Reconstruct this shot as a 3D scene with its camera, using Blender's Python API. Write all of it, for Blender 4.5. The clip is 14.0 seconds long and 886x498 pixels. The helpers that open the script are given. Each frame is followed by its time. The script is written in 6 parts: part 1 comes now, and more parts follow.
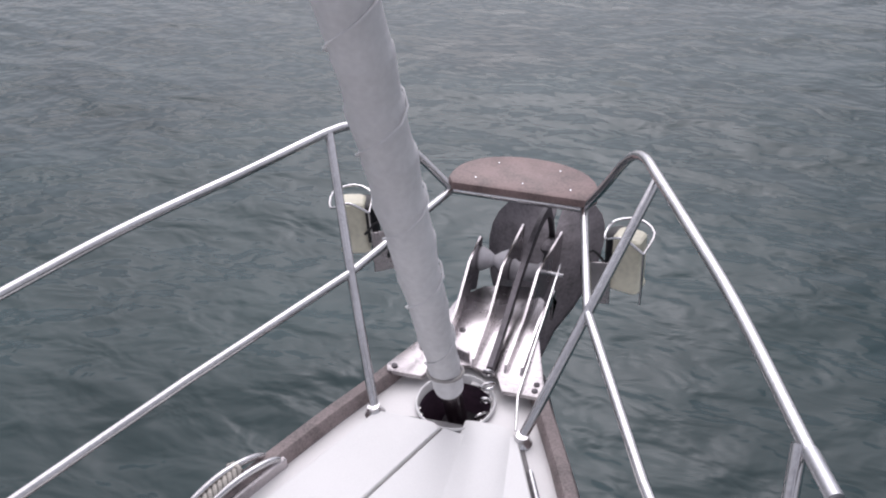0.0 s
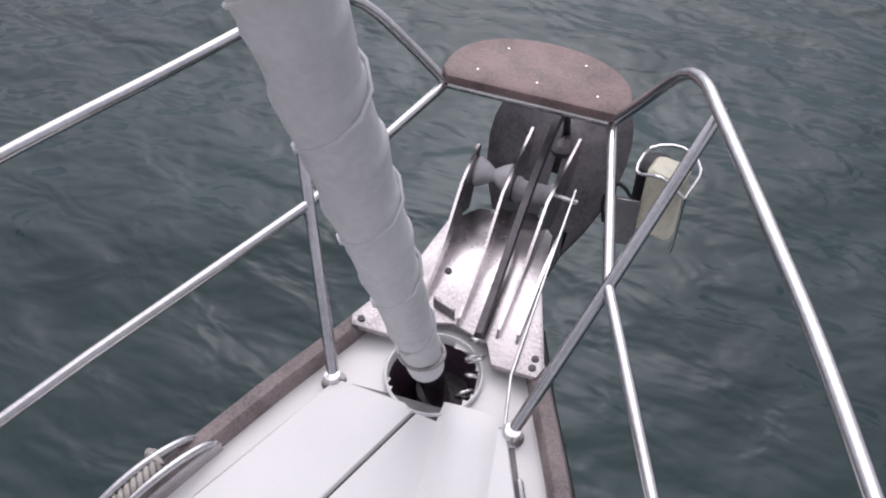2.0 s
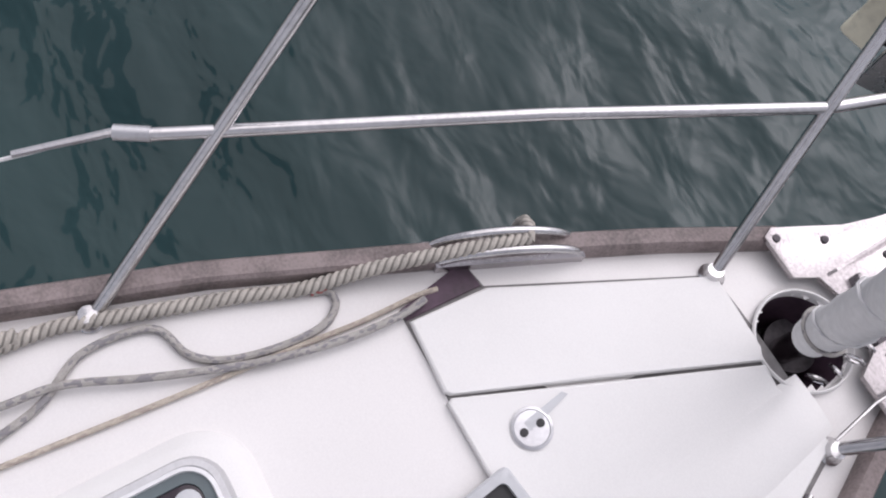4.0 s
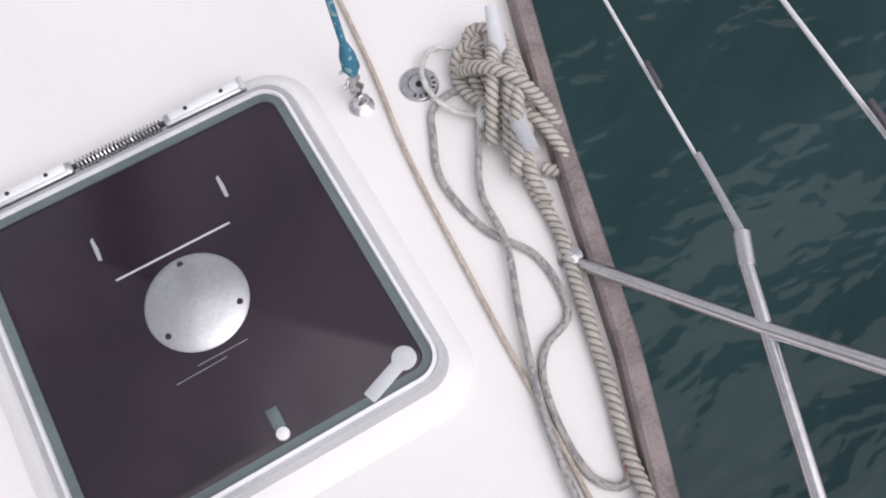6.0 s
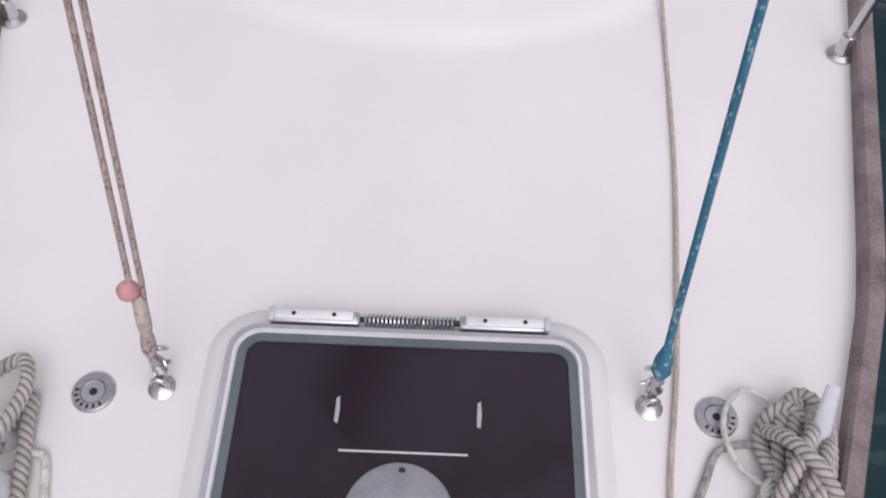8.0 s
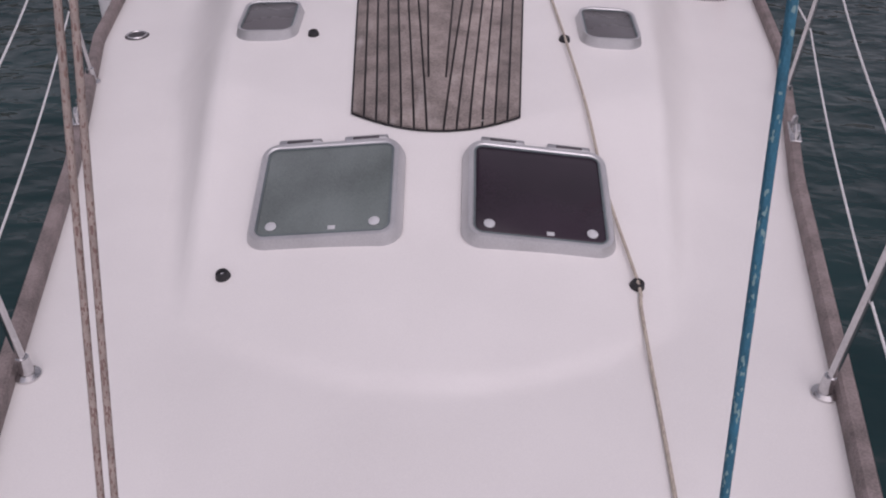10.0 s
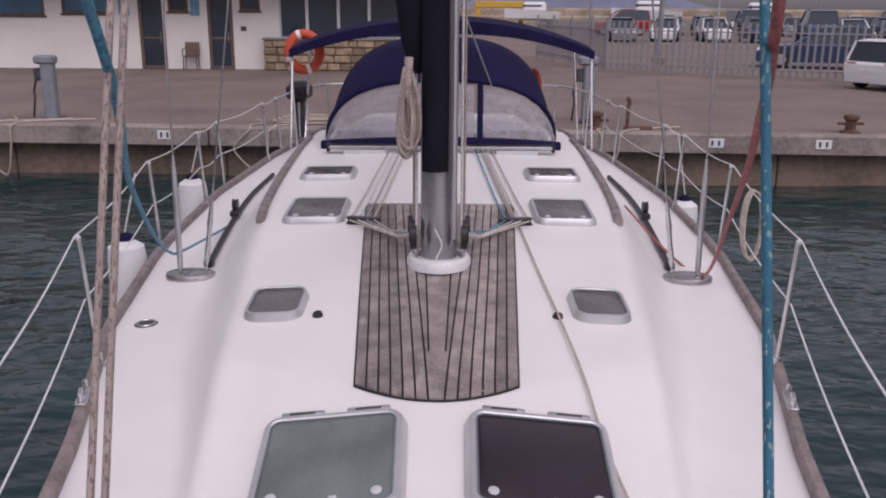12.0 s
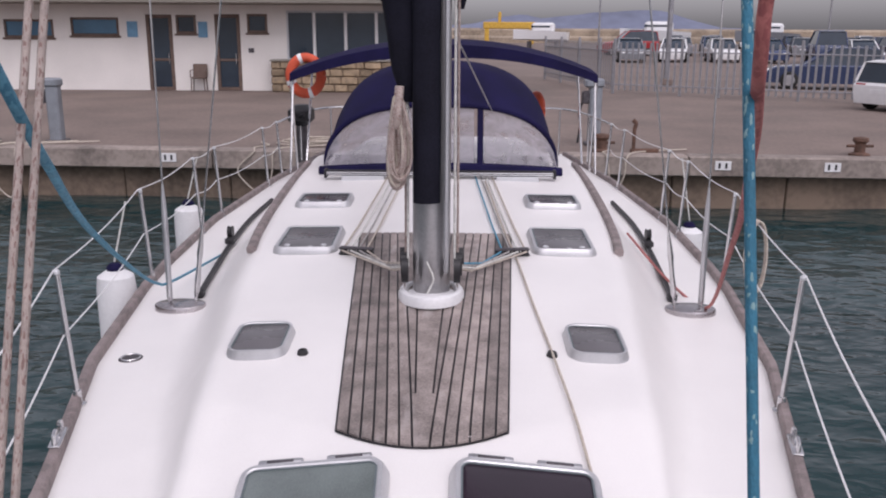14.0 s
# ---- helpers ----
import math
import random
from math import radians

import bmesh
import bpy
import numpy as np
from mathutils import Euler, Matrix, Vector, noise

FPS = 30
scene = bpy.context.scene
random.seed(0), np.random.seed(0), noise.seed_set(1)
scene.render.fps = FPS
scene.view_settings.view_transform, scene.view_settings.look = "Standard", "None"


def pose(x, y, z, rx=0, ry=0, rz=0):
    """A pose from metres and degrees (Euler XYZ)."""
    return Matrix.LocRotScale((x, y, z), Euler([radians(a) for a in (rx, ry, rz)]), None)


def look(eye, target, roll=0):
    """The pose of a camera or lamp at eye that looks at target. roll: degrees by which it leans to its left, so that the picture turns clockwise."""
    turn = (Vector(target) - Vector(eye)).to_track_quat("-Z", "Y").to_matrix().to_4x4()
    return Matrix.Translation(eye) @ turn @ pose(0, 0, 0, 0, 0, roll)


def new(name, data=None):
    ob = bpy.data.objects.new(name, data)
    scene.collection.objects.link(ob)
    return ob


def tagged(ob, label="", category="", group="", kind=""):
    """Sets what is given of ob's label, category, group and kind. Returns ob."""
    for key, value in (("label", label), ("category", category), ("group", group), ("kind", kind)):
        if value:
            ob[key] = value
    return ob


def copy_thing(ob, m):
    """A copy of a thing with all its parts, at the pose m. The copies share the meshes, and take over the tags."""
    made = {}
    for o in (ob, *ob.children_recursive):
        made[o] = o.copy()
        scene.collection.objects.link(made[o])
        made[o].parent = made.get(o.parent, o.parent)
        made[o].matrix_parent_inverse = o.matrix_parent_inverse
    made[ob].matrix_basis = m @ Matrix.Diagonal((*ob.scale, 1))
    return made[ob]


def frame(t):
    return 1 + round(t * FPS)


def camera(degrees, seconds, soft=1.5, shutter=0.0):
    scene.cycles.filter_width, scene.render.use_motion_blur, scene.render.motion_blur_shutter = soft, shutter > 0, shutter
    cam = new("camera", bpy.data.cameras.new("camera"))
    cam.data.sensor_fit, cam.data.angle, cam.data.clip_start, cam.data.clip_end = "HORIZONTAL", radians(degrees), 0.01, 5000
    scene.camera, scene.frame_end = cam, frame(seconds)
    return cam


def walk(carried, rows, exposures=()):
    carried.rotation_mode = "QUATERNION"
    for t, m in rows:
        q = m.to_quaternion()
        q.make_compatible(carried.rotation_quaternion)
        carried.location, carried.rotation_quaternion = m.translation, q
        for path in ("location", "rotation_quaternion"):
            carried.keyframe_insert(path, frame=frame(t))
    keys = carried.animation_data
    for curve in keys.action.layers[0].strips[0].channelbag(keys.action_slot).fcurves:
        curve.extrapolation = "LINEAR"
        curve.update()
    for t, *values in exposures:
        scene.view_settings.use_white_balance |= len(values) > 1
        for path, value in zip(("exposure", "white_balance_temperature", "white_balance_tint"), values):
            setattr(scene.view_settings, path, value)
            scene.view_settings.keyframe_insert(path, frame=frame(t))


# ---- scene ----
# World: x to port, y aft, z up from the foredeck's edge. The water lies at WATER, the quay at QUAY.
WATER, QUAY = -1.28, -0.4

cam = camera(54.0, 14.0, soft=2.0)
PATH = [
    (0, (-0.574, -0.222, 1.668), (-0.007, -1.788, 0.56), -3.4),
    (0.5, (-0.53, -0.4, 1.65), (0.005, -1.947, 0.515), -4.7),
    (1, (-0.513, -0.575, 1.647), (-0.02, -2.038, 0.376), -4.3),
    (1.5, (-0.441, -0.739, 1.669), (-0.005, -2.1, 0.269), -1.2),
    (2, (-0.383, -0.835, 1.615), (0.073, -2.098, 0.139), -0.1),
    (2.5, (-0.307, -0.76, 1.622), (0.163, -1.892, 0.041), 4.8),
    (3, (-0.15, -0.66, 1.584), (0.281, -1.709, -0.064), 13.6),
    (3.2, (-0.09, -0.644, 1.562), (0.337, -1.654, -0.11), 17.6),
    (5.3, (0.154, -1.089, 1.634), (0.714, -0.786, -0.262), -2.7),
    (5.5, (0.165, -1.102, 1.616), (0.719, -0.661, -0.254), -0.8),
    (6, (0.147, -1.084, 1.598), (0.51, -0.401, -0.246), -2.5),
    (6.5, (0.043, -0.991, 1.554), (0.316, -0.192, -0.259), 0.3),
    (7, (0.032, -0.948, 1.534), (0.204, -0.117, -0.277), 3.9),
    (7.5, (0.066, -0.878, 1.546), (0.128, 0.033, -0.233), 4.4),
    (8, (0.05, -0.832, 1.595), (0.062, 0.282, -0.066), 2.9),
    (8.5, (0.037, -0.755, 1.69), (0.0435, 0.466, 0.108), 2.2),
    (9, (0.042, -0.737, 1.737), (0.043, 0.609, 0.257), 1.9),
    (9.2, (0.044, -0.742, 1.736), (0.043, 0.663, 0.312), 1.8),
    (11.3, (0.026, -0.942, 1.572), (0.027, 0.926, 0.86), 0.4),
    (11.5, (0.029, -0.931, 1.578), (0.027, 0.957, 0.916), 0.3),
    (12, (0.017, -0.923, 1.601), (0.019, 1.005, 1.066), 0.4),
    (12.5, (0.018, -0.915, 1.633), (0.018, 1.037, 1.197), 0.5),
    (13, (0.054, -0.898, 1.636), (0.036, 1.057, 1.213), 0.5),
    (13.5, (0.087, -0.856, 1.63), (0.054, 1.086, 1.155), 0.5),
    (14, (0.099, -0.778, 1.632), (0.079, 1.16, 1.14), 0.3),
]
EXPOSURES = [
    (0.0, 0.23, 6500, 18), (3.2, 0.1, 6550, 19), (5.3, 0.3, 6650, 13), (7.0, 0.12, 6650, 18),
    (8.0, -0.02, 6600, 20), (9.0, -0.45, 6700, 27), (11.3, -0.42, 6700, 27), (12.5, -0.06, 6650, 24), (14.0, 0.1, 6600, 21),
]
walk(cam, [(t, look(eye, target, roll)) for t, eye, target, roll in PATH], EXPOSURES)

# ---- world and sun: a bright overcast day ----
world = bpy.data.worlds.new("overcast")
scene.world = world
world.use_nodes = True
wn, wl = world.node_tree.nodes, world.node_tree.links
sky = wn.new("ShaderNodeTexSky")
sky.sky_type, sky.sun_disc = "NISHITA", False
sky.sun_elevation, sky.sun_rotation = radians(46), radians(165)
sky.air_density, sky.dust_density, sky.ozone_density = 1.0, 1.6, 1.2
grey = wn.new("ShaderNodeHueSaturation")
grey.inputs["Saturation"].default_value = 0.13
wl.new(sky.outputs[0], grey.inputs["Color"])
# an overcast sky is about three times brighter overhead than at the horizon
way, axes, slope, veil = wn.new("ShaderNodeTexCoord"), wn.new("ShaderNodeSeparateXYZ"), wn.new("ShaderNodeMapRange"), wn.new("ShaderNodeVectorMath")
wl.new(way.outputs["Generated"], axes.inputs[0])
wl.new(axes.outputs["Z"], slope.inputs["Value"])
slope.inputs["From Min"].default_value, slope.inputs["From Max"].default_value = 0.0, 1.0
slope.inputs["To Min"].default_value, slope.inputs["To Max"].default_value = 0.40, 1.30
veil.operation = "SCALE"
wl.new(grey.outputs[0], veil.inputs[0])
wl.new(slope.outputs[0], veil.inputs["Scale"])
tint = wn.new("ShaderNodeVectorMath")
tint.operation, tint.inputs[1].default_value = "MULTIPLY", (0.955, 0.98, 1.035)
wl.new(veil.outputs[0], tint.inputs[0])
wl.new(tint.outputs[0], wn["Background"].inputs["Color"])
wn["Background"].inputs["Strength"].default_value = 0.19

sun = new("sun", bpy.data.lights.new("sun", "SUN"))
sun.data.energy, sun.data.angle, sun.data.color = 0.9, radians(75), (1.0, 0.96, 0.92)
sun.matrix_world = look((4, -8, 16), (0, 0, 0))


# ---- materials ----
def shader(name, color, rough=0.5, metal=0.0, var=0.12, scale=6.0, fine=60.0, bump=0.1, dist=0.002, coords="Object", tint=None, spec=0.5):
    """A surface with broad stains, fine grain, uneven gloss and slight relief."""
    m = bpy.data.materials.new(name)
    m.use_nodes = True
    n, l = m.node_tree.nodes, m.node_tree.links
    b = n["Principled BSDF"]
    tc = n.new("ShaderNodeTexCoord")
    big, small = n.new("ShaderNodeTexNoise"), n.new("ShaderNodeTexNoise")
    for node, sc in ((big, scale), (small, fine)):
        node.inputs["Scale"].default_value, node.inputs["Detail"].default_value = sc, 5
        l.new(tc.outputs[coords], node.inputs["Vector"])
    add = n.new("ShaderNodeMath")
    add.operation = "MULTIPLY_ADD"
    add.inputs[1].default_value = 0.45
    l.new(small.outputs["Fac"], add.inputs[0])
    half = n.new("ShaderNodeMath")
    half.operation = "MULTIPLY"
    half.inputs[1].default_value = 0.75
    l.new(big.outputs["Fac"], half.inputs[0])
    l.new(half.outputs[0], add.inputs[2])
    ramp = n.new("ShaderNodeValToRGB")
    dark = tint or [c * (1 - 2 * var) for c in color]
    ramp.color_ramp.elements[0].position, ramp.color_ramp.elements[1].position = 0.38, 0.72
    ramp.color_ramp.elements[0].color = (*dark, 1)
    ramp.color_ramp.elements[1].color = (*[min(1, c * (1 + 0.6 * var)) for c in color], 1)
    l.new(add.outputs[0], ramp.inputs[0])
    l.new(ramp.outputs[0], b.inputs["Base Color"])
    ro = n.new("ShaderNodeMapRange")
    ro.inputs["To Min"].default_value, ro.inputs["To Max"].default_value = max(0.02, rough * 0.75), min(1, rough * 1.25)
    l.new(big.outputs["Fac"], ro.inputs["Value"])
    l.new(ro.outputs[0], b.inputs["Roughness"])
    b.inputs["Metallic"].default_value = metal
    b.inputs["Specular IOR Level"].default_value = spec
    if bump:
        bp = n.new("ShaderNodeBump")
        bp.inputs["Strength"].default_value, bp.inputs["Distance"].default_value = bump, dist
        l.new(small.outputs["Fac"], bp.inputs["Height"])
        l.new(bp.outputs[0], b.inputs["Normal"])
    return m


def per_piece(m, low, high):
    """Varies a material's brightness from piece to piece."""
    n, l = m.node_tree.nodes, m.node_tree.links
    b = n["Principled BSDF"]
    old = b.inputs["Base Color"].links[0].from_socket
    info, rng, mul = n.new("ShaderNodeObjectInfo"), n.new("ShaderNodeMapRange"), n.new("ShaderNodeHueSaturation")
    rng.inputs["To Min"].default_value, rng.inputs["To Max"].default_value = low, high
    l.new(info.outputs["Random"], rng.inputs["Value"])
    l.new(rng.outputs[0], mul.inputs["Value"])
    l.new(old, mul.inputs["Color"])
    l.new(mul.outputs[0], b.inputs["Base Color"])
    return m


def rope_shader(name, color, fleck, size=0.012, share=0.35, girth=7.0):
    """Braided cordage: small flecks that follow the line's own length and girth."""
    m = shader(name, color, 0.85, var=0.15, scale=30, fine=300, bump=0.0)
    n, l = m.node_tree.nodes, m.node_tree.links
    b = n["Principled BSDF"]
    uv, wave, vor = n.new("ShaderNodeUVMap"), n.new("ShaderNodeMapping"), n.new("ShaderNodeTexVoronoi")
    wave.inputs["Scale"].default_value = (1 / size, girth, 1)
    wave.inputs["Rotation"].default_value = (0, 0, 0.0)
    l.new(uv.outputs[0], wave.inputs["Vector"])
    l.new(wave.outputs[0], vor.inputs["Vector"])
    vor.inputs["Scale"].default_value = 1.0
    sep, cmp, mix = n.new("ShaderNodeSeparateColor"), n.new("ShaderNodeMath"), n.new("ShaderNodeMix")
    l.new(vor.outputs["Color"], sep.inputs[0])
    cmp.operation, cmp.inputs[1].default_value = "LESS_THAN", share
    l.new(sep.outputs[0], cmp.inputs[0])
    mix.data_type = "RGBA"
    l.new(cmp.outputs[0], mix.inputs["Factor"])
    l.new(b.inputs["Base Color"].links[0].from_socket, mix.inputs["A"])
    mix.inputs["B"].default_value = (*fleck, 1)
    l.new(mix.outputs["Result"], b.inputs["Base Color"])
    bp = n.new("ShaderNodeBump")
    bp.inputs["Strength"].default_value, bp.inputs["Distance"].default_value = 0.6, 0.002
    l.new(vor.outputs["Distance"], bp.inputs["Height"])
    l.new(bp.outputs[0], b.inputs["Normal"])
    return m


GELCOAT = shader("white_gelcoat", (0.80, 0.78, 0.77), 0.38, var=0.035, scale=1.6, fine=240, bump=0.06, dist=0.0006)
LIDCOAT = shader("moulded_lid_gelcoat", (0.78, 0.77, 0.76), 0.42, var=0.035, scale=3, fine=260, bump=0.08, dist=0.0006)
STEEL = shader("stainless_steel", (0.62, 0.61, 0.62), 0.2, 1.0, var=0.12, scale=8, fine=90, bump=0.03)
PLATE = shader("brushed_steel_plate", (0.47, 0.44, 0.45), 0.26, 1.0, var=0.2, scale=7, fine=140, bump=0.05)
ALU = shader("anodised_aluminium", (0.56, 0.56, 0.58), 0.36, 0.85, var=0.1, scale=6, fine=120, bump=0.04)
DULL_ALU = shader("dull_mast_aluminium", (0.46, 0.45, 0.46), 0.3, 0.85, var=0.1, scale=3, fine=60, bump=0.02)
GREYFRAME = shader("grey_hatch_frame", (0.56, 0.56, 0.575), 0.36, 0.6, var=0.08, scale=5, fine=150, bump=0.04)
TEAK = per_piece(shader("weathered_teak", (0.31, 0.262, 0.245), 0.75, var=0.3, scale=9, fine=120, bump=0.35, dist=0.002), 0.75, 1.2)
_n, _l = TEAK.node_tree.nodes, TEAK.node_tree.links
_b = _n["Principled BSDF"]
_tc, _mp, _zz, _rg, _mx = _n.new("ShaderNodeTexCoord"), _n.new("ShaderNodeMapping"), _n.new("ShaderNodeTexNoise"), _n.new("ShaderNodeMapRange"), _n.new("ShaderNodeMix")
_mp.inputs["Scale"].default_value = (14, 3.2, 1)
_zz.inputs["Scale"].default_value, _zz.inputs["Detail"].default_value = 1.0, 3
_l.new(_tc.outputs["Object"], _mp.inputs["Vector"])
_l.new(_mp.outputs[0], _zz.inputs["Vector"])
_rg.inputs["From Min"].default_value, _rg.inputs["From Max"].default_value = 0.6, 0.78
_rg.inputs["To Max"].default_value = 0.55
_l.new(_zz.outputs["Fac"], _rg.inputs["Value"])
_mx.data_type = "RGBA"
_l.new(_rg.outputs[0], _mx.inputs["Factor"])
_l.new(_b.inputs["Base Color"].links[0].from_socket, _mx.inputs["A"])
_mx.inputs["B"].default_value = (0.5, 0.46, 0.45, 1)
_l.new(_mx.outputs["Result"], _b.inputs["Base Color"])
RAILWOOD = shader("grey_weathered_rail_wood", (0.25, 0.205, 0.2), 0.65, var=0.3, scale=12, fine=150, bump=0.3, dist=0.002)
SEATWOOD = shader("reddish_brown_seat_wood", (0.25, 0.175, 0.165), 0.5, var=0.25, scale=12, fine=120, bump=0.2)
SMOKED = shader("smoked_acrylic", (0.027, 0.016, 0.026), 0.2, var=0.25, scale=3, fine=300, bump=0.0)
GREYED = shader("frosted_grey_acrylic", (0.12, 0.112, 0.12), 0.28, var=0.2, scale=4, fine=300, bump=0.02)
GREENED = shader("frosted_grey_green_acrylic", (0.16, 0.19, 0.185), 0.22, var=0.2, scale=4, fine=300, bump=0.02)
GASKET = shader("grey_green_gasket", (0.12, 0.15, 0.16), 0.6, var=0.12)
RUBBER = shader("black_plastic", (0.018, 0.017, 0.02), 0.5, var=0.2, bump=0.15)
GREYPLASTIC = shader("grey_plastic", (0.55, 0.56, 0.58), 0.45, var=0.06)
WHITEPLASTIC = shader("white_plastic", (0.75, 0.75, 0.76), 0.4, var=0.06)
CREAM = shader("cream_plastic", (0.72, 0.69, 0.55), 0.45, var=0.12)
SEAM = shader("grey_lid_seal", (0.2, 0.19, 0.19), 0.8, var=0.2, scale=14)
SAIL = shader("white_sailcloth", (0.70, 0.70, 0.71), 0.8, var=0.08, scale=5, fine=70, bump=0.25, dist=0.004)
NAVY = shader("navy_canvas", (0.013, 0.011, 0.048), 0.9, var=0.25, scale=3, fine=200, bump=0.3, spec=0.12)
BLACKCLOTH = shader("black_sail_cover", (0.012, 0.012, 0.02), 0.9, var=0.25, scale=5, fine=90, bump=0.4, dist=0.004, spec=0.12)
GALV = shader("dull_galvanised_iron", (0.11, 0.10, 0.11), 0.55, 0.6, var=0.3, scale=14, fine=90, bump=0.25)
ROLLER = shader("worn_white_roller", (0.6, 0.58, 0.6), 0.5, var=0.15, scale=25)
DARKHOLE = shader("dark_lining_and_gap_shade", (0.085, 0.05, 0.075), 0.6, var=0.3, scale=12)
LAID = shader("laid_beige_rope", (0.50, 0.465, 0.42), 0.9, var=0.15, scale=40, fine=400, bump=0.3, dist=0.001)
LAY = 0.0155
# dirt and shade of the strand grooves, both put into the colour as stripes
_n, _l = LAID.node_tree.nodes, LAID.node_tree.links
_uv, _sp, _u, _v, _su, _co, _mr, _hs = _n.new("ShaderNodeUVMap"), _n.new("ShaderNodeSeparateXYZ"), _n.new("ShaderNodeMath"), _n.new("ShaderNodeMath"), _n.new("ShaderNodeMath"), _n.new("ShaderNodeMath"), _n.new("ShaderNodeMapRange"), _n.new("ShaderNodeHueSaturation")
_l.new(_uv.outputs[0], _sp.inputs[0])
_u.operation, _u.inputs[1].default_value = "MULTIPLY", 2 * math.pi / LAY
_v.operation, _v.inputs[1].default_value = "MULTIPLY", 6 * math.pi
_su.operation, _co.operation = "SUBTRACT", "COSINE"
_l.new(_sp.outputs["X"], _u.inputs[0])
_l.new(_sp.outputs["Y"], _v.inputs[0])
_l.new(_v.outputs[0], _su.inputs[0])
_l.new(_u.outputs[0], _su.inputs[1])
_l.new(_su.outputs[0], _co.inputs[0])
for _k, _val in (("From Min", -1.0), ("From Max", -0.1), ("To Min", 0.38), ("To Max", 1.0)):
    _mr.inputs[_k].default_value = _val
_l.new(_co.outputs[0], _mr.inputs["Value"])
_l.new(_mr.outputs[0], _hs.inputs["Value"])
_l.new(_n["Principled BSDF"].inputs["Base Color"].links[0].from_socket, _hs.inputs["Color"])
_l.new(_hs.outputs[0], _n["Principled BSDF"].inputs["Base Color"])
GREYLINE = rope_shader("grey_braided_line", (0.40, 0.38, 0.36), (0.25, 0.24, 0.25))
BEIGELINE = rope_shader("beige_braided_line", (0.52, 0.46, 0.39), (0.4, 0.34, 0.3))
WHITELINE = rope_shader("white_braided_line", (0.66, 0.65, 0.62), (0.5, 0.5, 0.48))
TEALLINE = rope_shader("teal_braided_line", (0.035, 0.165, 0.25), (0.22, 0.36, 0.38), size=0.0075, share=0.1, girth=13)
BLUELINE = rope_shader("blue_braided_line", (0.10, 0.30, 0.42), (0.05, 0.2, 0.3), share=0.3)
REDLINE = rope_shader("faded_red_line", (0.42, 0.14, 0.13), (0.3, 0.09, 0.09))
FLECKLINE = rope_shader("white_line_with_brown_flecks", (0.42, 0.345, 0.315), (0.24, 0.155, 0.14), size=0.007, share=0.2, girth=15)
ORANGE = shader("orange_foam", (0.6, 0.085, 0.035), 0.6, var=0.12)
CONCRETE = shader("quay_concrete", (0.2, 0.154, 0.134), 0.9, var=0.18, scale=0.5, fine=14, bump=0.3, dist=0.004)
KERB = shader("worn_kerb_concrete", (0.28, 0.235, 0.21), 0.9, var=0.3, scale=1.1, fine=12, bump=0.4, dist=0.006)
WALLCON = shader("stained_quay_wall", (0.2, 0.148, 0.112), 0.85, var=0.3, scale=0.9, fine=10, bump=0.4, dist=0.01)
DARKWALL = shader("wet_dark_quay_wall", (0.07, 0.05, 0.045), 0.5, var=0.3, scale=1.5, fine=10, bump=0.3, dist=0.01)
PLASTER = shader("white_plaster", (0.82, 0.785, 0.755), 0.85, var=0.06, scale=0.6, fine=30, bump=0.15)
BAND = shader("beige_concrete_band", (0.27, 0.25, 0.22), 0.9, var=0.12, scale=0.7, fine=20, bump=0.2)
DOORWOOD = shader("brown_door_frame", (0.15, 0.10, 0.08), 0.6, var=0.2)
GLASS = shader("dark_window_glass", (0.03, 0.045, 0.065), 0.05, var=0.2, scale=0.8, bump=0.0)
BLUEGLASS = shader("blue_window_glass", (0.07, 0.17, 0.27), 0.1, var=0.2, scale=0.7, bump=0.0)
STONE = per_piece(shader("ochre_wall_stone", (0.36, 0.27, 0.18), 0.9, var=0.25, scale=4, fine=40, bump=0.4, dist=0.01), 0.6, 1.25)
FENCE = shader("galvanised_fence_steel", (0.30, 0.30, 0.32), 0.55, 0.4, var=0.15)
# the haze of distance is put into the hills' blue colour
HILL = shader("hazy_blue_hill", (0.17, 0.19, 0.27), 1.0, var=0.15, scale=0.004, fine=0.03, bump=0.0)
BREAK = shader("ochre_breakwater_stone", (0.36, 0.29, 0.22), 0.9, var=0.25, scale=0.3, fine=3, bump=0.3, dist=0.05)
PEDESTAL = shader("grey_blue_pedestal_metal", (0.27, 0.29, 0.32), 0.5, 0.3, var=0.12)
TYRE = shader("tyre_rubber", (0.02, 0.02, 0.02), 0.85, var=0.2)
CARWHITE = shader("white_car_paint", (0.78, 0.78, 0.79), 0.2, var=0.03, bump=0)
CARRED = shader("red_car_paint", (0.35, 0.03, 0.035), 0.25, var=0.06, bump=0)
CARBLUE = shader("dark_blue_car_paint", (0.04, 0.06, 0.13), 0.2, var=0.06, bump=0)
CARGREY = shader("grey_car_paint", (0.22, 0.23, 0.25), 0.25, var=0.06, bump=0)
YELLOW = shader("yellow_crane_paint", (0.6, 0.36, 0.05), 0.5, var=0.15)
SIGNBLUE = shader("blue_sign_paint", (0.15, 0.33, 0.5), 0.5, var=0.1)
RUST = shader("rusty_iron", (0.13, 0.07, 0.05), 0.85, var=0.35, scale=9)

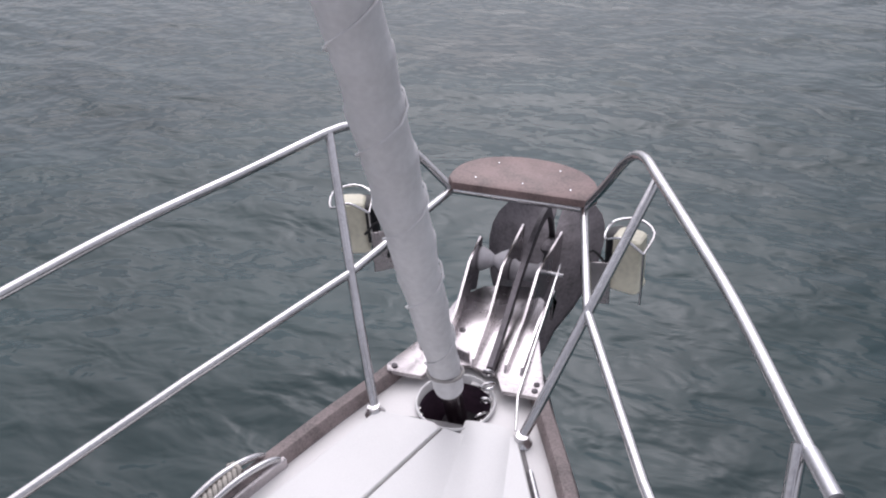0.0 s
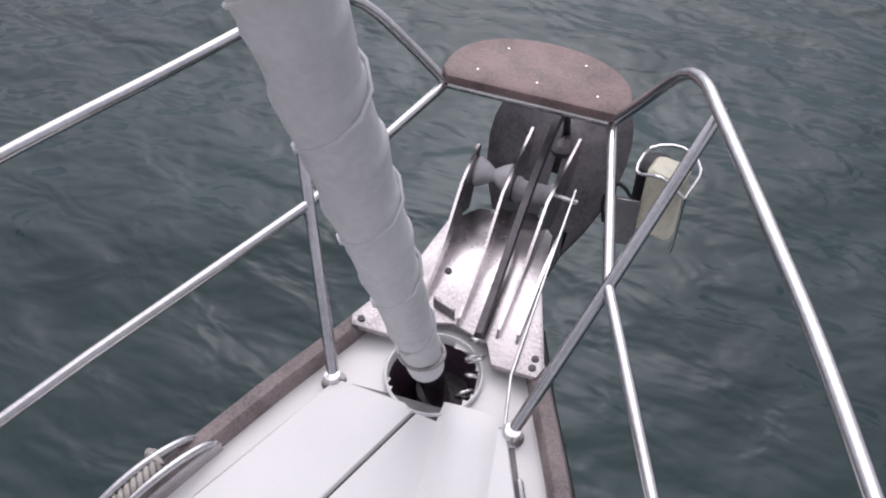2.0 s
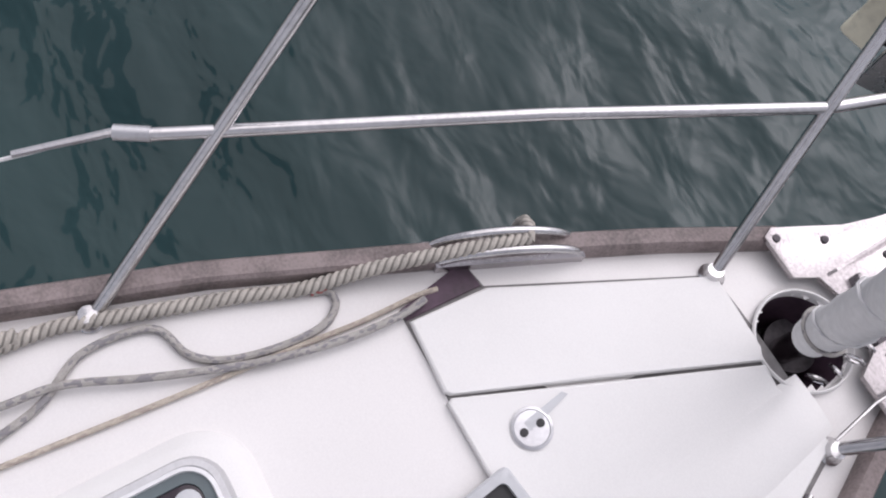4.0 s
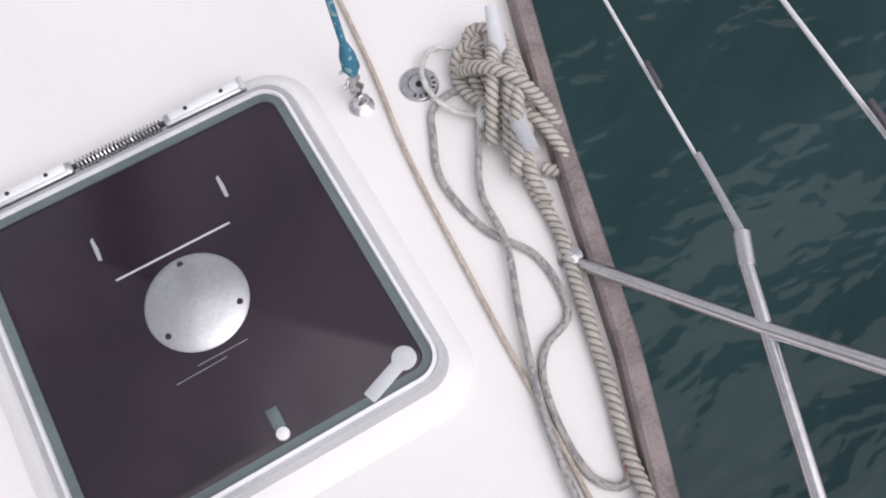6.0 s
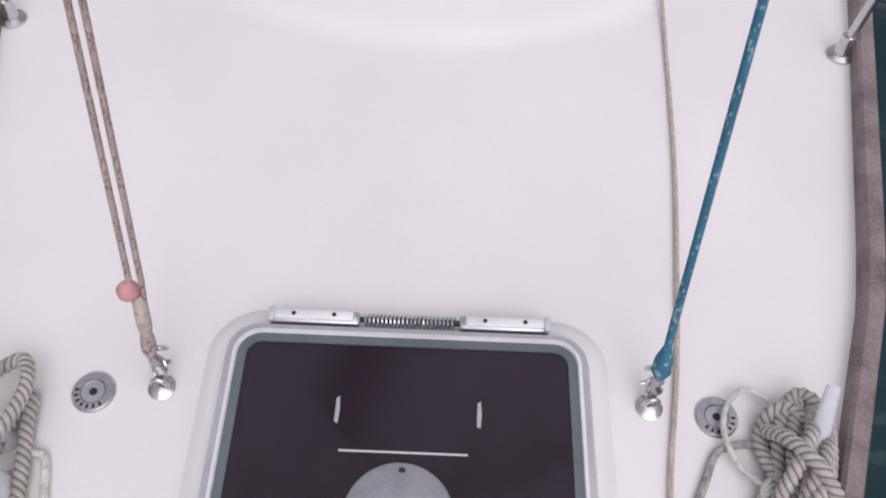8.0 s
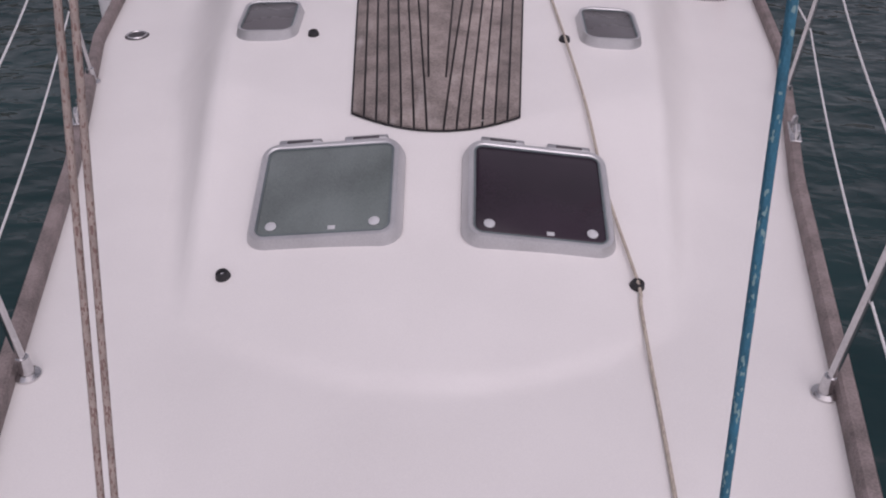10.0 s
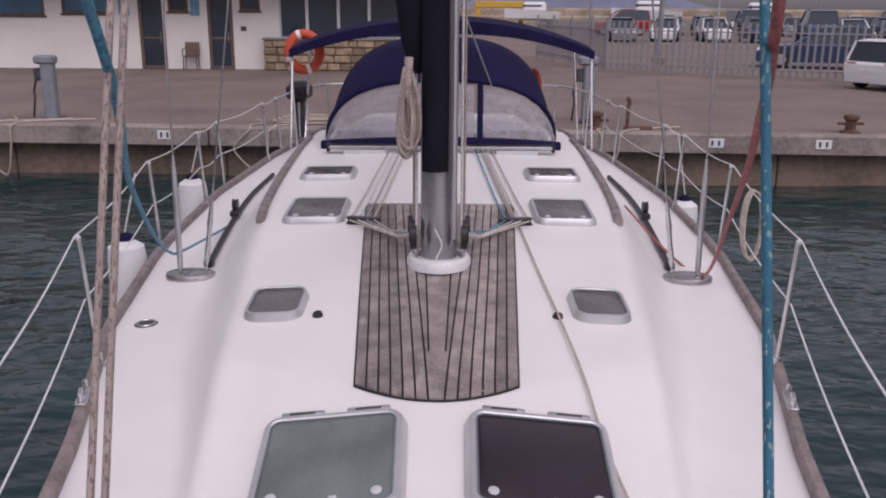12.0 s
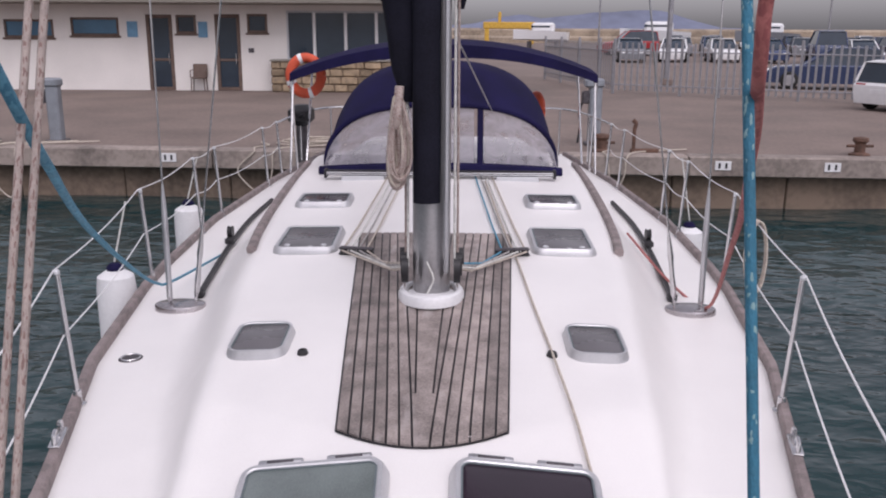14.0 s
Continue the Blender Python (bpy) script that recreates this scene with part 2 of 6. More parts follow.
VINYL = bpy.data.materials.new("clear_scratched_vinyl")
VINYL.use_nodes = True
_n, _l = VINYL.node_tree.nodes, VINYL.node_tree.links
_b = _n["Principled BSDF"]
_b.inputs["Base Color"].default_value, _b.inputs["Roughness"].default_value = (0.33, 0.31, 0.34, 1), 0.2
_t, _m, _z = _n.new("ShaderNodeBsdfTransparent"), _n.new("ShaderNodeMixShader"), _n.new("ShaderNodeTexNoise")
_z.inputs["Scale"].default_value, _z.inputs["Detail"].default_value, _z.inputs["Distortion"].default_value = 5, 4, 0.8
_r = _n.new("ShaderNodeMapRange")
_r.inputs["From Min"].default_value, _r.inputs["From Max"].default_value = 0.3, 0.7
_r.inputs["To Min"].default_value, _r.inputs["To Max"].default_value = 0.42, 0.9
_l.new(_z.outputs["Fac"], _r.inputs["Value"])
_l.new(_r.outputs[0], _m.inputs[0])
_l.new(_t.outputs[0], _m.inputs[1])
_l.new(_b.outputs[0], _m.inputs[2])
_l.new(_m.outputs[0], _n["Material Output"].inputs["Surface"])

SEA = bpy.data.materials.new("harbour_water")
SEA.use_nodes = True
_n, _l = SEA.node_tree.nodes, SEA.node_tree.links
_b = _n["Principled BSDF"]
_b.inputs["Roughness"].default_value, _b.inputs["IOR"].default_value = 0.06, 1.34
_c, _d = _n.new("ShaderNodeTexCoord"), _n.new("ShaderNodeMapping")
_d.inputs["Scale"].default_value, _d.inputs["Rotation"].default_value = (0.8, 1.3, 1), (0, 0, 0.25)
_l.new(_c.outputs["Object"], _d.inputs["Vector"])
_z1, _z2, _z3 = (_n.new("ShaderNodeTexNoise") for _ in range(3))
for _z, _s, _dt, _dis in ((_z1, 1.2, 2.4, 0.25), (_z2, 3.6, 2.5, 0.3), (_z3, 0.5, 3, 0.3)):
    _z.inputs["Scale"].default_value, _z.inputs["Detail"].default_value, _z.inputs["Distortion"].default_value = _s, _dt, _dis
    _l.new(_d.outputs[0], _z.inputs["Vector"])
_b1, _b2 = _n.new("ShaderNodeBump"), _n.new("ShaderNodeBump")
_b1.inputs["Strength"].default_value, _b1.inputs["Distance"].default_value = 1.0, 0.1
_b2.inputs["Strength"].default_value, _b2.inputs["Distance"].default_value = 1.0, 0.034
_l.new(_z1.outputs["Fac"], _b1.inputs["Height"])
_l.new(_z2.outputs["Fac"], _b2.inputs["Height"])
_l.new(_b1.outputs[0], _b2.inputs["Normal"])
_l.new(_b2.outputs[0], _b.inputs["Normal"])
_rp = _n.new("ShaderNodeValToRGB")
_rp.color_ramp.elements[0].position, _rp.color_ramp.elements[1].position = 0.35, 0.7
_rp.color_ramp.elements[0].color, _rp.color_ramp.elements[1].color = (0.006, 0.026, 0.029, 1), (0.016, 0.046, 0.049, 1)
_l.new(_z3.outputs["Fac"], _rp.inputs[0])
_l.new(_rp.outputs[0], _b.inputs["Base Color"])


# ---- mesh tools ----
class Shape:
    """Vertices, faces and texture coordinates of one mesh."""

    def __init__(self):
        self.v, self.f, self.uv = [], [], []

    def put(self, verts, faces, uv=None, m=None):
        k = len(self.v)
        for p in verts:
            q = m @ Vector(p) if m else Vector(p)
            self.v.append((q.x, q.y, q.z))
        self.uv += uv if uv else [(p[0], p[1]) for p in verts]
        self.f += [tuple(i + k for i in face) for face in faces]
        return self

    def rings(self, rings, closed=True, cap=True, m=None, loop=False, uv=None):
        """Skins a row of rings that have the same number of points."""
        n, verts, faces = len(rings[0]), [p for r in rings for p in r], []
        last = len(rings) if loop else len(rings) - 1
        for i in range(last):
            j = (i + 1) % len(rings)
            for a in range(n if closed else n - 1):
                b = (a + 1) % n
                faces.append((i * n + a, i * n + b, j * n + b, j * n + a))
        if cap and closed and not loop:
            faces.append(tuple(range(n - 1, -1, -1)))
            faces.append(tuple((len(rings) - 1) * n + a for a in range(n)))
        return self.put(verts, faces, uv, m)

    def box(self, x0, x1, y0, y1, z0, z1, bevel=0.0, m=None):
        """A box whose upright and top edges are softened."""
        b = min(bevel, (x1 - x0) / 3, (y1 - y0) / 3, (z1 - z0) / 3)
        if b <= 0:
            v = [(x, y, z) for z in (z0, z1) for x, y in ((x0, y0), (x1, y0), (x1, y1), (x0, y1))]
            return self.put(v, [(3, 2, 1, 0), (4, 5, 6, 7), (0, 1, 5, 4), (1, 2, 6, 5), (2, 3, 7, 6), (3, 0, 4, 7)], None, m)
        out = []
        for z, d in ((z0, b), (z0 + b, 0), (z1 - b, 0), (z1, b)):
            xa, xb, ya, yb = x0 + d, x1 - d, y0 + d, y1 - d
            out.append([(xa + b, ya, z), (xb - b, ya, z), (xb, ya + b, z), (xb, yb - b, z), (xb - b, yb, z), (xa + b, yb, z), (xa, yb - b, z), (xa, ya + b, z)])
        return self.rings(out, m=m)

    def tube(self, path, radius, seg=10, cap=True, twist=0.0, lobes=0, depth=0.0, closed=False):
        """Sweeps a round, or a lobed and twisted, section along a path."""
        pts = [Vector(p) for p in path]
        rad = radius if isinstance(radius, (list, tuple)) else [radius] * len(pts)
        rings, uv, up, dist = [], [], None, 0.0
        for i, p in enumerate(pts):
            d = (pts[min(i + 1, len(pts) - 1)] - pts[max(i - 1, 0)]).normalized()
            if up is None:
                up = Vector((0, 0, 1)) if abs(d.z) < 0.9 else Vector((1, 0, 0))
            side = d.cross(up).normalized()
            up = side.cross(d).normalized()
            dist += (p - pts[i - 1]).length if i else 0
            ring = []
            for a in range(seg):
                th = 2 * math.pi * a / seg
                r = rad[i] * (1 + depth * math.cos(lobes * th - twist * dist) if lobes else 1)
                ring.append(p + side * (r * math.cos(th)) + up * (r * math.sin(th)))
                uv.append((dist, a / seg))
            rings.append(ring)
        return self.rings(rings, cap=cap, uv=uv)

    def lathe(self, profile, seg=24, m=None, cap=True):
        """Turns rows of (radius, height) round the z axis."""
        rings = [[(r * math.cos(2 * math.pi * a / seg), r * math.sin(2 * math.pi * a / seg), z) for a in range(seg)] for r, z in profile]
        return self.rings(rings, cap=cap, m=m)

    def prism(self, outline, z0, z1, m=None, bevel=0.0):
        """Extrudes a flat outline, with its upper edge drawn in by the bevel."""
        c = Vector((sum(p[0] for p in outline) / len(outline), sum(p[1] for p in outline) / len(outline)))
        rows = [(z0, 0), (z1, 0)] if bevel <= 0 else [(z0, 0), (z1 - bevel, 0), (z1 - bevel * 0.3, bevel * 0.3), (z1, bevel)]
        rings = []
        for z, d in rows:
            ring = []
            for p in outline:
                v = Vector((p[0], p[1])) - c
                v *= max(0.0, 1 - d / max(v.length, 1e-6))
                ring.append((c.x + v.x, c.y + v.y, z))
            rings.append(ring)
        return self.rings(rings, m=m)

    def mesh(self, name, material, angle=38):
        me = bpy.data.meshes.new(name)
        me.from_pydata(self.v, [], self.f)
        layer = me.uv_layers.new(name="UVMap")
        idx = np.empty(len(me.loops), dtype=np.int32)
        me.loops.foreach_get("vertex_index", idx)
        layer.data.foreach_set("uv", np.array(self.uv, dtype=np.float32)[idx].ravel())
        me.polygons.foreach_set("use_smooth", np.ones(len(me.polygons), dtype=bool))
        me.set_sharp_from_angle(angle=radians(angle))
        me.materials.append(material)
        me.update()
        return me


def part(name, shape, material, parent=None, label="", m=None, angle=38):
    """One mesh object, under its thing or part if one is given."""
    ob = new(name, shape.mesh(name, material, angle))
    if parent:
        ob.parent = parent
    if m:
        ob.matrix_basis = m
    return tagged(ob, label) if label else ob


def thing(name, label, category, m=None, group="", shape=None, material=None, kind="", angle=38):
    """A top-level thing: an Empty at its base for parts, or a single mesh."""
    ob = new(name, shape.mesh(name, material, angle) if shape else None)
    if m:
        ob.matrix_basis = m
    if not shape:
        ob.empty_display_size = 0.05
    return tagged(ob, label, category, group, kind)


def spline(points, step=0.02):
    """A smooth curve through the points, sampled evenly enough."""
    p = [Vector(q) for q in points]
    p = [2 * p[0] - p[1]] + p + [2 * p[-1] - p[-2]]
    out = []
    for i in range(1, len(p) - 2):
        n = max(2, int((p[i + 1] - p[i]).length / step))
        for k in range(n):
            t = k / n
            a, b, c, d = p[i - 1], p[i], p[i + 1], p[i + 2]
            out.append(0.5 * (2 * b + (c - a) * t + (2 * a - 5 * b + 4 * c - d) * t * t + (3 * b - a - 3 * c + d) * t**3))
    return out + [p[-2]]


def table(rows, v):
    return float(np.interp(v, [r[0] for r in rows], [r[1] for r in rows]))


def rrect(w, h, r, n=6):
    """Outline of a rounded rectangle round the origin, anticlockwise."""
    out = []
    for cx, cy, a0 in ((w / 2 - r, h / 2 - r, 0), (-w / 2 + r, h / 2 - r, 90), (-w / 2 + r, -h / 2 + r, 180), (w / 2 - r, -h / 2 + r, 270)):
        for k in range(n + 1):
            a = radians(a0 + 90 * k / n)
            out.append((cx + r * math.cos(a), cy + r * math.sin(a)))
    return out


def smooth(a, b, v):
    t = min(1, max(0, (v - a) / (b - a)))
    return t * t * (3 - 2 * t)


# ---- the boat's surface ----
HALF = [(-2.25, 0.08), (-2.16, 0.135), (-1.9, 0.24), (-1.7, 0.335), (-1.5, 0.42), (-1.3, 0.5), (-0.85, 0.675), (-0.41, 0.81), (0.13, 1.0), (0.3, 1.04), (0.88, 1.16), (2.0, 1.385), (3.25, 1.705), (4.54, 1.885), (5.1, 1.93), (6.55, 1.98), (8.6, 1.87), (10.9, 1.6)]
ROOF = [(0.85, 0.0), (0.875, 0.014), (0.92, 0.02), (1.0, 0.03), (1.25, 0.07), (1.45, 0.11), (1.95, 0.24), (2.65, 0.3), (4.1, 0.37), (5.15, 0.395), (6.2, 0.435), (7.2, 0.45), (7.5, 0.2), (10.5, 0.2)]
BASE = [(0.8, 0.68), (1.15, 0.75), (1.95, 0.94), (2.68, 1.17), (3.6, 1.34), (5.2, 1.53), (6.7, 1.57), (9.0, 1.55), (10.9, 1.3)]


def half(y):
    return table(HALF, y)


def surf(x, y):
    """Height of the deck and the coachroof."""
    z = 0.028 * (1 - (x / max(half(y), 0.2)) ** 2)
    if y > 0.8:
        b = table(BASE, y)
        rise = table(ROOF, y - 0.55 * min(x * x, 0.5))
        z += rise * (1 - smooth((0.93 - 0.21 * smooth(1.3, 3.0, y)) * b, b, abs(x)))
    return z


def on(x, y, dz=0.0, turn=0.0):
    """The pose of a thing that lies on the boat's surface."""
    e = 0.03
    nx, ny = -(surf(x + e, y) - surf(x - e, y)) / (2 * e), -(surf(x, y + e) - surf(x, y - e)) / (2 * e)
    q = Vector((0, 0, 1)).rotation_difference(Vector((nx, ny, 1)).normalized())
    return Matrix.Translation((x, y, surf(x, y))) @ q.to_matrix().to_4x4() @ pose(0, 0, dz, 0, 0, turn)


def over(points, dz):
    """Points of the plan laid on the boat's surface."""
    return [(x, y, surf(x, y) + dz) for x, y in points]


# ---- water, hull, deck ----
def build_water():
    s = Shape()
    ys = [-400, -160, -70] + list(np.linspace(-32, 24, 225)) + [60, 160, 600, 2500]
    xs = [-2500, -500, -150, -60] + list(np.linspace(-26, 26, 209)) + [60, 150, 500, 2500]
    ys[0] = -2500
    rows = []
    for y in ys:
        row = []
        for x in xs:
            k = max(0.0, 1 - max(abs(x), abs(y + 4)) / 40)
            z = 0.045 * noise.noise((x * 0.55, y * 0.9, 0.3)) + 0.022 * noise.noise((x * 1.5, y * 2.3, 4.1)) if k > 0 else 0
            row.append((x, y, WATER + z * min(1, 2 * k)))
        rows.append(row)
    s.rings(rows, closed=False, cap=False)
    thing("water", "dark green rippled harbour water under a grey sky", "water", shape=s, material=SEA, kind="structure", angle=180)


def build_hull():
    s = Shape()
    rows = []
    for y in np.linspace(-2.16, 10.9, 60):
        w = half(y)
        lean = 0.35 * smooth(-1.0, -2.2, y)
        ring = []
        for x, z, dy in ((w, 0.0, 0), (w * 0.985 + 0.004, -0.25, 0.3 * lean), (w * 0.94, -0.8, lean), (w * 0.88, -1.7, 1.6 * lean)):
            ring.append((x, y + dy, z))
        rows.append(ring + [(-x, yy, z) for x, yy, z in reversed(ring)])
    s.rings(rows, closed=False, cap=False)
    s.put([*rows[-1]], [tuple(range(8))])
    s.put([*rows[0]], [tuple(range(7, -1, -1))])
    thing("hull", "white glossy sailing yacht hull afloat at its berth", "hull", shape=s, material=GELCOAT, kind="structure")
    for side in (1, -1):
        k = Shape()
        k.tube([(side * (half(y) + 0.012), y, -0.07) for y in np.linspace(-2.1, 10.8, 70)], 0.016, 8)
        thing("rubbing_strake", "black rubber rubbing strake along the hull", "trim", shape=k, material=RUBBER, kind="structure")


HOLE, HOLE_R = (0.0, -1.835), 0.097


def build_deck():
    s = Shape()
    ys = list(np.arange(-2.16, 0.8, 0.02)) + list(np.arange(0.8, 3.0, 0.03)) + list(np.arange(3.0, 10.91, 0.1))
    us = np.linspace(-1, 1, 81)
    rows = [[(u * half(y), y, surf(u * half(y), y)) for u in us] for y in ys]
    n, verts, faces = len(us), [p for r in rows for p in r], []
    for i in range(len(ys) - 1):
        for a in range(n - 1):
            c = rows[i][a]
            if math.hypot(c[0] - HOLE[0], c[1] - HOLE[1] + 0.01) < HOLE_R:
                continue
            faces.append((i * n + a, i * n + a + 1, (i + 1) * n + a + 1, (i + 1) * n + a))
    s.put(verts, faces)
    thing("deck", "white gelcoat foredeck, side decks and low coachroof", "deck", shape=s, material=GELCOAT, kind="structure", angle=60)


def build_toe_rail(side):
    s = Shape()
    rows = []
    for y in list(np.arange(-1.93, 10.8, 0.06)):
        w = side * half(y)
        k = -side
        rows.append([(w, y, -0.03), (w, y, 0.04), (w + k * 0.006, y, 0.048), (w + k * 0.038, y, 0.048), (w + k * 0.046, y, 0.04), (w + k * 0.05, y, -0.005)])
    s.rings(rows)
    r = thing("toe_rail", "weathered grey-brown wooden toe rail along the deck edge", "toe rail", shape=s, material=RAILWOOD, group="toe rails", kind="structure")
    return r


build_water()
build_hull()
build_deck()
for _side in (1, -1):
    build_toe_rail(_side)


# ---- quay and land ----
QA = radians(-3.2)


def quay(x, y, z=0.0):
    """A place of the quay: x along its edge, y inland from it, z above it."""
    return Vector((x * math.cos(QA) - y * math.sin(QA), 13.75 + x * math.sin(QA) + y * math.cos(QA), QUAY + z))


QM = Matrix.Translation(quay(0, 0)) @ pose(0, 0, 0, 0, 0, math.degrees(QA))


def build_quay():
    s = Shape().box(-400, 400, 0.35, 900, -2.2, 0, m=QM)
    thing("quay_ground", "worn brownish-grey concrete quay and car park", "ground", shape=s, material=CONCRETE, kind="structure")
    s = Shape()
    for k in range(-14, 14):
        s.box(k * 4.0 + 0.012, k * 4.0 + 3.988, -0.06, 0.35, -0.32, 0.012, 0.02, m=QM)
    thing("quay_kerb", "pale worn concrete kerb beam along the quay edge", "kerb", shape=s, material=KERB, kind="structure")
    s = Shape()
    for k in range(-30, 30):
        s.box(k * 1.9 + 0.01, k * 1.9 + 1.89, 0.25, 0.4, -1.6, -0.33, 0.02, m=QM)
    s.box(-60, 60, 0.34, 0.45, -3, -0.3, m=QM)
    thing("quay_wall", "ochre stained block wall below the quay", "wall", shape=s, material=WALLCON, kind="structure")


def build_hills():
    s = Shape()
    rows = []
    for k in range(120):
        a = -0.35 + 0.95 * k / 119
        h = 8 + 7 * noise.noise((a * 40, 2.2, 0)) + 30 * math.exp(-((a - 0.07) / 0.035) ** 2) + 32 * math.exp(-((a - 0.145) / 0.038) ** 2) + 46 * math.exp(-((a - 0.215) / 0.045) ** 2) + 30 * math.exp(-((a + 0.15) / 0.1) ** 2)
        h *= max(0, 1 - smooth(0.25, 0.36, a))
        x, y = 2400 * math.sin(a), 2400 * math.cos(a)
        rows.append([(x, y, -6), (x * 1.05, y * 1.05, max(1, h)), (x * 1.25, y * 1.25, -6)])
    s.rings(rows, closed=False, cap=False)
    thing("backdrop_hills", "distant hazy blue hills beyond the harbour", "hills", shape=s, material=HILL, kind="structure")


def build_breakwater():
    s = Shape()
    s.box(-20, 320, 0, 5, -2, 2.1, 0.3, m=pose(6, 135, QUAY, 0, 0, -9))
    s.box(-20, 320, -3, 0.2, -2, 1.0, 0.3, m=pose(6, 135, QUAY, 0, 0, -9))
    thing("breakwater_wall", "long ochre stone breakwater wall behind the car park", "wall", shape=s, material=BREAK, kind="structure")


build_quay()
build_hills()
build_breakwater()


# ---- anchor locker lids and furler well ----
def flat_lid(name, outline, z0, z1, material, parent=None, label="", bevel=0.006):
    """A panel that follows the deck's camber."""
    s = Shape()
    c = Vector((sum(p[0] for p in outline) / len(outline), sum(p[1] for p in outline) / len(outline)))
    rings = []
    for dz, d in ((z0, 0), (z1 - bevel, 0), (z1 - 0.3 * bevel, 0.3 * bevel), (z1, bevel)):
        ring = []
        for p in outline:
            v = Vector(p) - c
            v *= 1 - d / v.length
            x, y = c.x + v.x, c.y + v.y
            ring.append((x, y, surf(x, y) + dz))
        rings.append(ring)
    n = len(outline)
    s.rings(rings, cap=False)
    s.put([*rings[-1], (c.x, c.y, surf(c.x, c.y) + z1)], [(i, (i + 1) % n, n) for i in range(n)])
    return part(name, s, material, parent, label)


def dense(outline, step=0.03):
    out = []
    for i, p in enumerate(outline):
        a, b = Vector(p), Vector(outline[(i + 1) % len(outline)])
        n = max(1, int((b - a).length / step))
        out += [tuple(a.lerp(b, k / n)) for k in range(n)]
    return out


def well_arc(a0, a1, r, n=8):
    return [(HOLE[0] + r * math.cos(radians(a0 + (a1 - a0) * k / n)), HOLE[1] + r * math.sin(radians(a0 + (a1 - a0) * k / n))) for k in range(n + 1)]


def build_locker():
    bed = thing("anchor_locker", "white moulded anchor locker lids set in the foredeck", "anchor locker")
    flat_lid("seal", dense([(0.20, -1.757), (0.398, -1.315), (0.46, -1.31), (0.425, -1.148), (-0.475, -1.134), (-0.2, -1.765)]), 0.0, 0.004, SEAM, bed, bevel=0.001)
    flat_lid("lid", dense([(0.007, -1.728), (0.03, -1.742), (0.194, -1.754), (0.388, -1.318), (0.394, -1.153), (0.247, -1.142), (0.2365, -1.15)]), 0.003, 0.018, LIDCOAT, bed, "white moulded port half of the locker lid")
    lid = flat_lid("lid", dense([(-0.002, -1.728), (-0.05, -1.722), (-0.1, -1.745), (-0.188, -1.757), (-0.464, -1.138), (0.226, -1.138), (0.231, -1.148)]), 0.003, 0.018, LIDCOAT, bed, "white moulded centre lid with a raised channel")
    s, rows = Shape(), []
    for k in range(31):
        t = k / 30
        y = -1.775 + 0.63 * t
        x0 = -0.108 - 0.05 * t
        w, h = 0.062 + 0.05 * t, 0.013 * (1 - 0.75 * t) * smooth(-0.01, 0.1, t)
        rows.append([(x0 + w * u, y, surf(x0, y) + 0.012 + (h + 0.006) * max(0, 1 - u * u) ** 0.8) for u in np.linspace(-1, 1, 13)])
    s.rings(rows, closed=False, cap=False)
    s.put([*rows[0]], [tuple(range(13))])
    part("chain_channel", s, LIDCOAT, lid, "rounded raised channel")
    m = on(0.113, -1.25, 0.017, 20)
    cap = thing("turn_latch", "grey round flush locker latch with two holes", "latch", m)
    part("disc", Shape().lathe([(0.0, 0.0), (0.038, 0.0), (0.04, 0.003), (0.034, 0.005), (0.033, 0.003), (0.0, 0.004)], 28), ALU, cap)
    part("handle", Shape().prism([(0.01, 0.028), (0.03, 0.022), (0.012, -0.07), (0.0, -0.075)], 0.0, 0.004, pose(-0.012, -0.02, 0.0)), GREYPLASTIC, cap)
    for dx in (-0.017, 0.017):
        part("finger_hole", Shape().lathe([(0.0, 0.004), (0.008, 0.004), (0.008, 0.006), (0.0, 0.0062)], 14, pose(dx * 0.35, dx, 0)), RUBBER, cap)
    for y in (-1.62, -1.36):
        x = table([(-1.765, -0.2), (-1.134, -0.472)], y)
        h = thing("lid_hinge", "small dark hinge at the locker lid's seam", "hinge", on(x, y, 0.004, 24), group="lid hinges")
        part("leaf", Shape().box(-0.008, 0.008, -0.045, 0.045, 0, 0.006, 0.002), GALV, h)
        part("pin", Shape().tube([(0, -0.045, 0.008), (0, 0.045, 0.008)], 0.005, 8), STEEL, h)
    # no opening here: a thin dark sheet stands for the shade in the gap
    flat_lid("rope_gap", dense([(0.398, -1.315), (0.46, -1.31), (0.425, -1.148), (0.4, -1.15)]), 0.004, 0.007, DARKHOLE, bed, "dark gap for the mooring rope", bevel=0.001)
    box = thing("windlass_socket", "grey plastic rimmed socket beside the locker lid", "socket", on(0.0, -1.13, 0.017, 8))
    part("rim", Shape().rings([[(x, y, z) for x, y in rrect(w, h2, 0.012, 3)] for w, h2, z in ((0.15, 0.1, 0), (0.15, 0.1, 0.018), (0.142, 0.092, 0.022), (0.11, 0.06, 0.022), (0.11, 0.06, 0.008))], cap=False), GREYPLASTIC, box)
    part("well", Shape().prism(rrect(0.115, 0.065, 0.01, 3), 0.004, 0.012), RUBBER, box)
    # the furler's well
    w = thing("furler_well", "dark round well in the deck under the furler drum", "deck well", pose(HOLE[0], HOLE[1], 0.042))
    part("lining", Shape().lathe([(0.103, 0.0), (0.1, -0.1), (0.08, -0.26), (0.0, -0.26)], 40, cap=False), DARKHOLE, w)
    part("rim", Shape().lathe([(0.1, -0.03), (0.101, -0.004), (0.103, 0.0), (0.106, 0.0), (0.109, -0.005)], 48, cap=False), LIDCOAT, w)


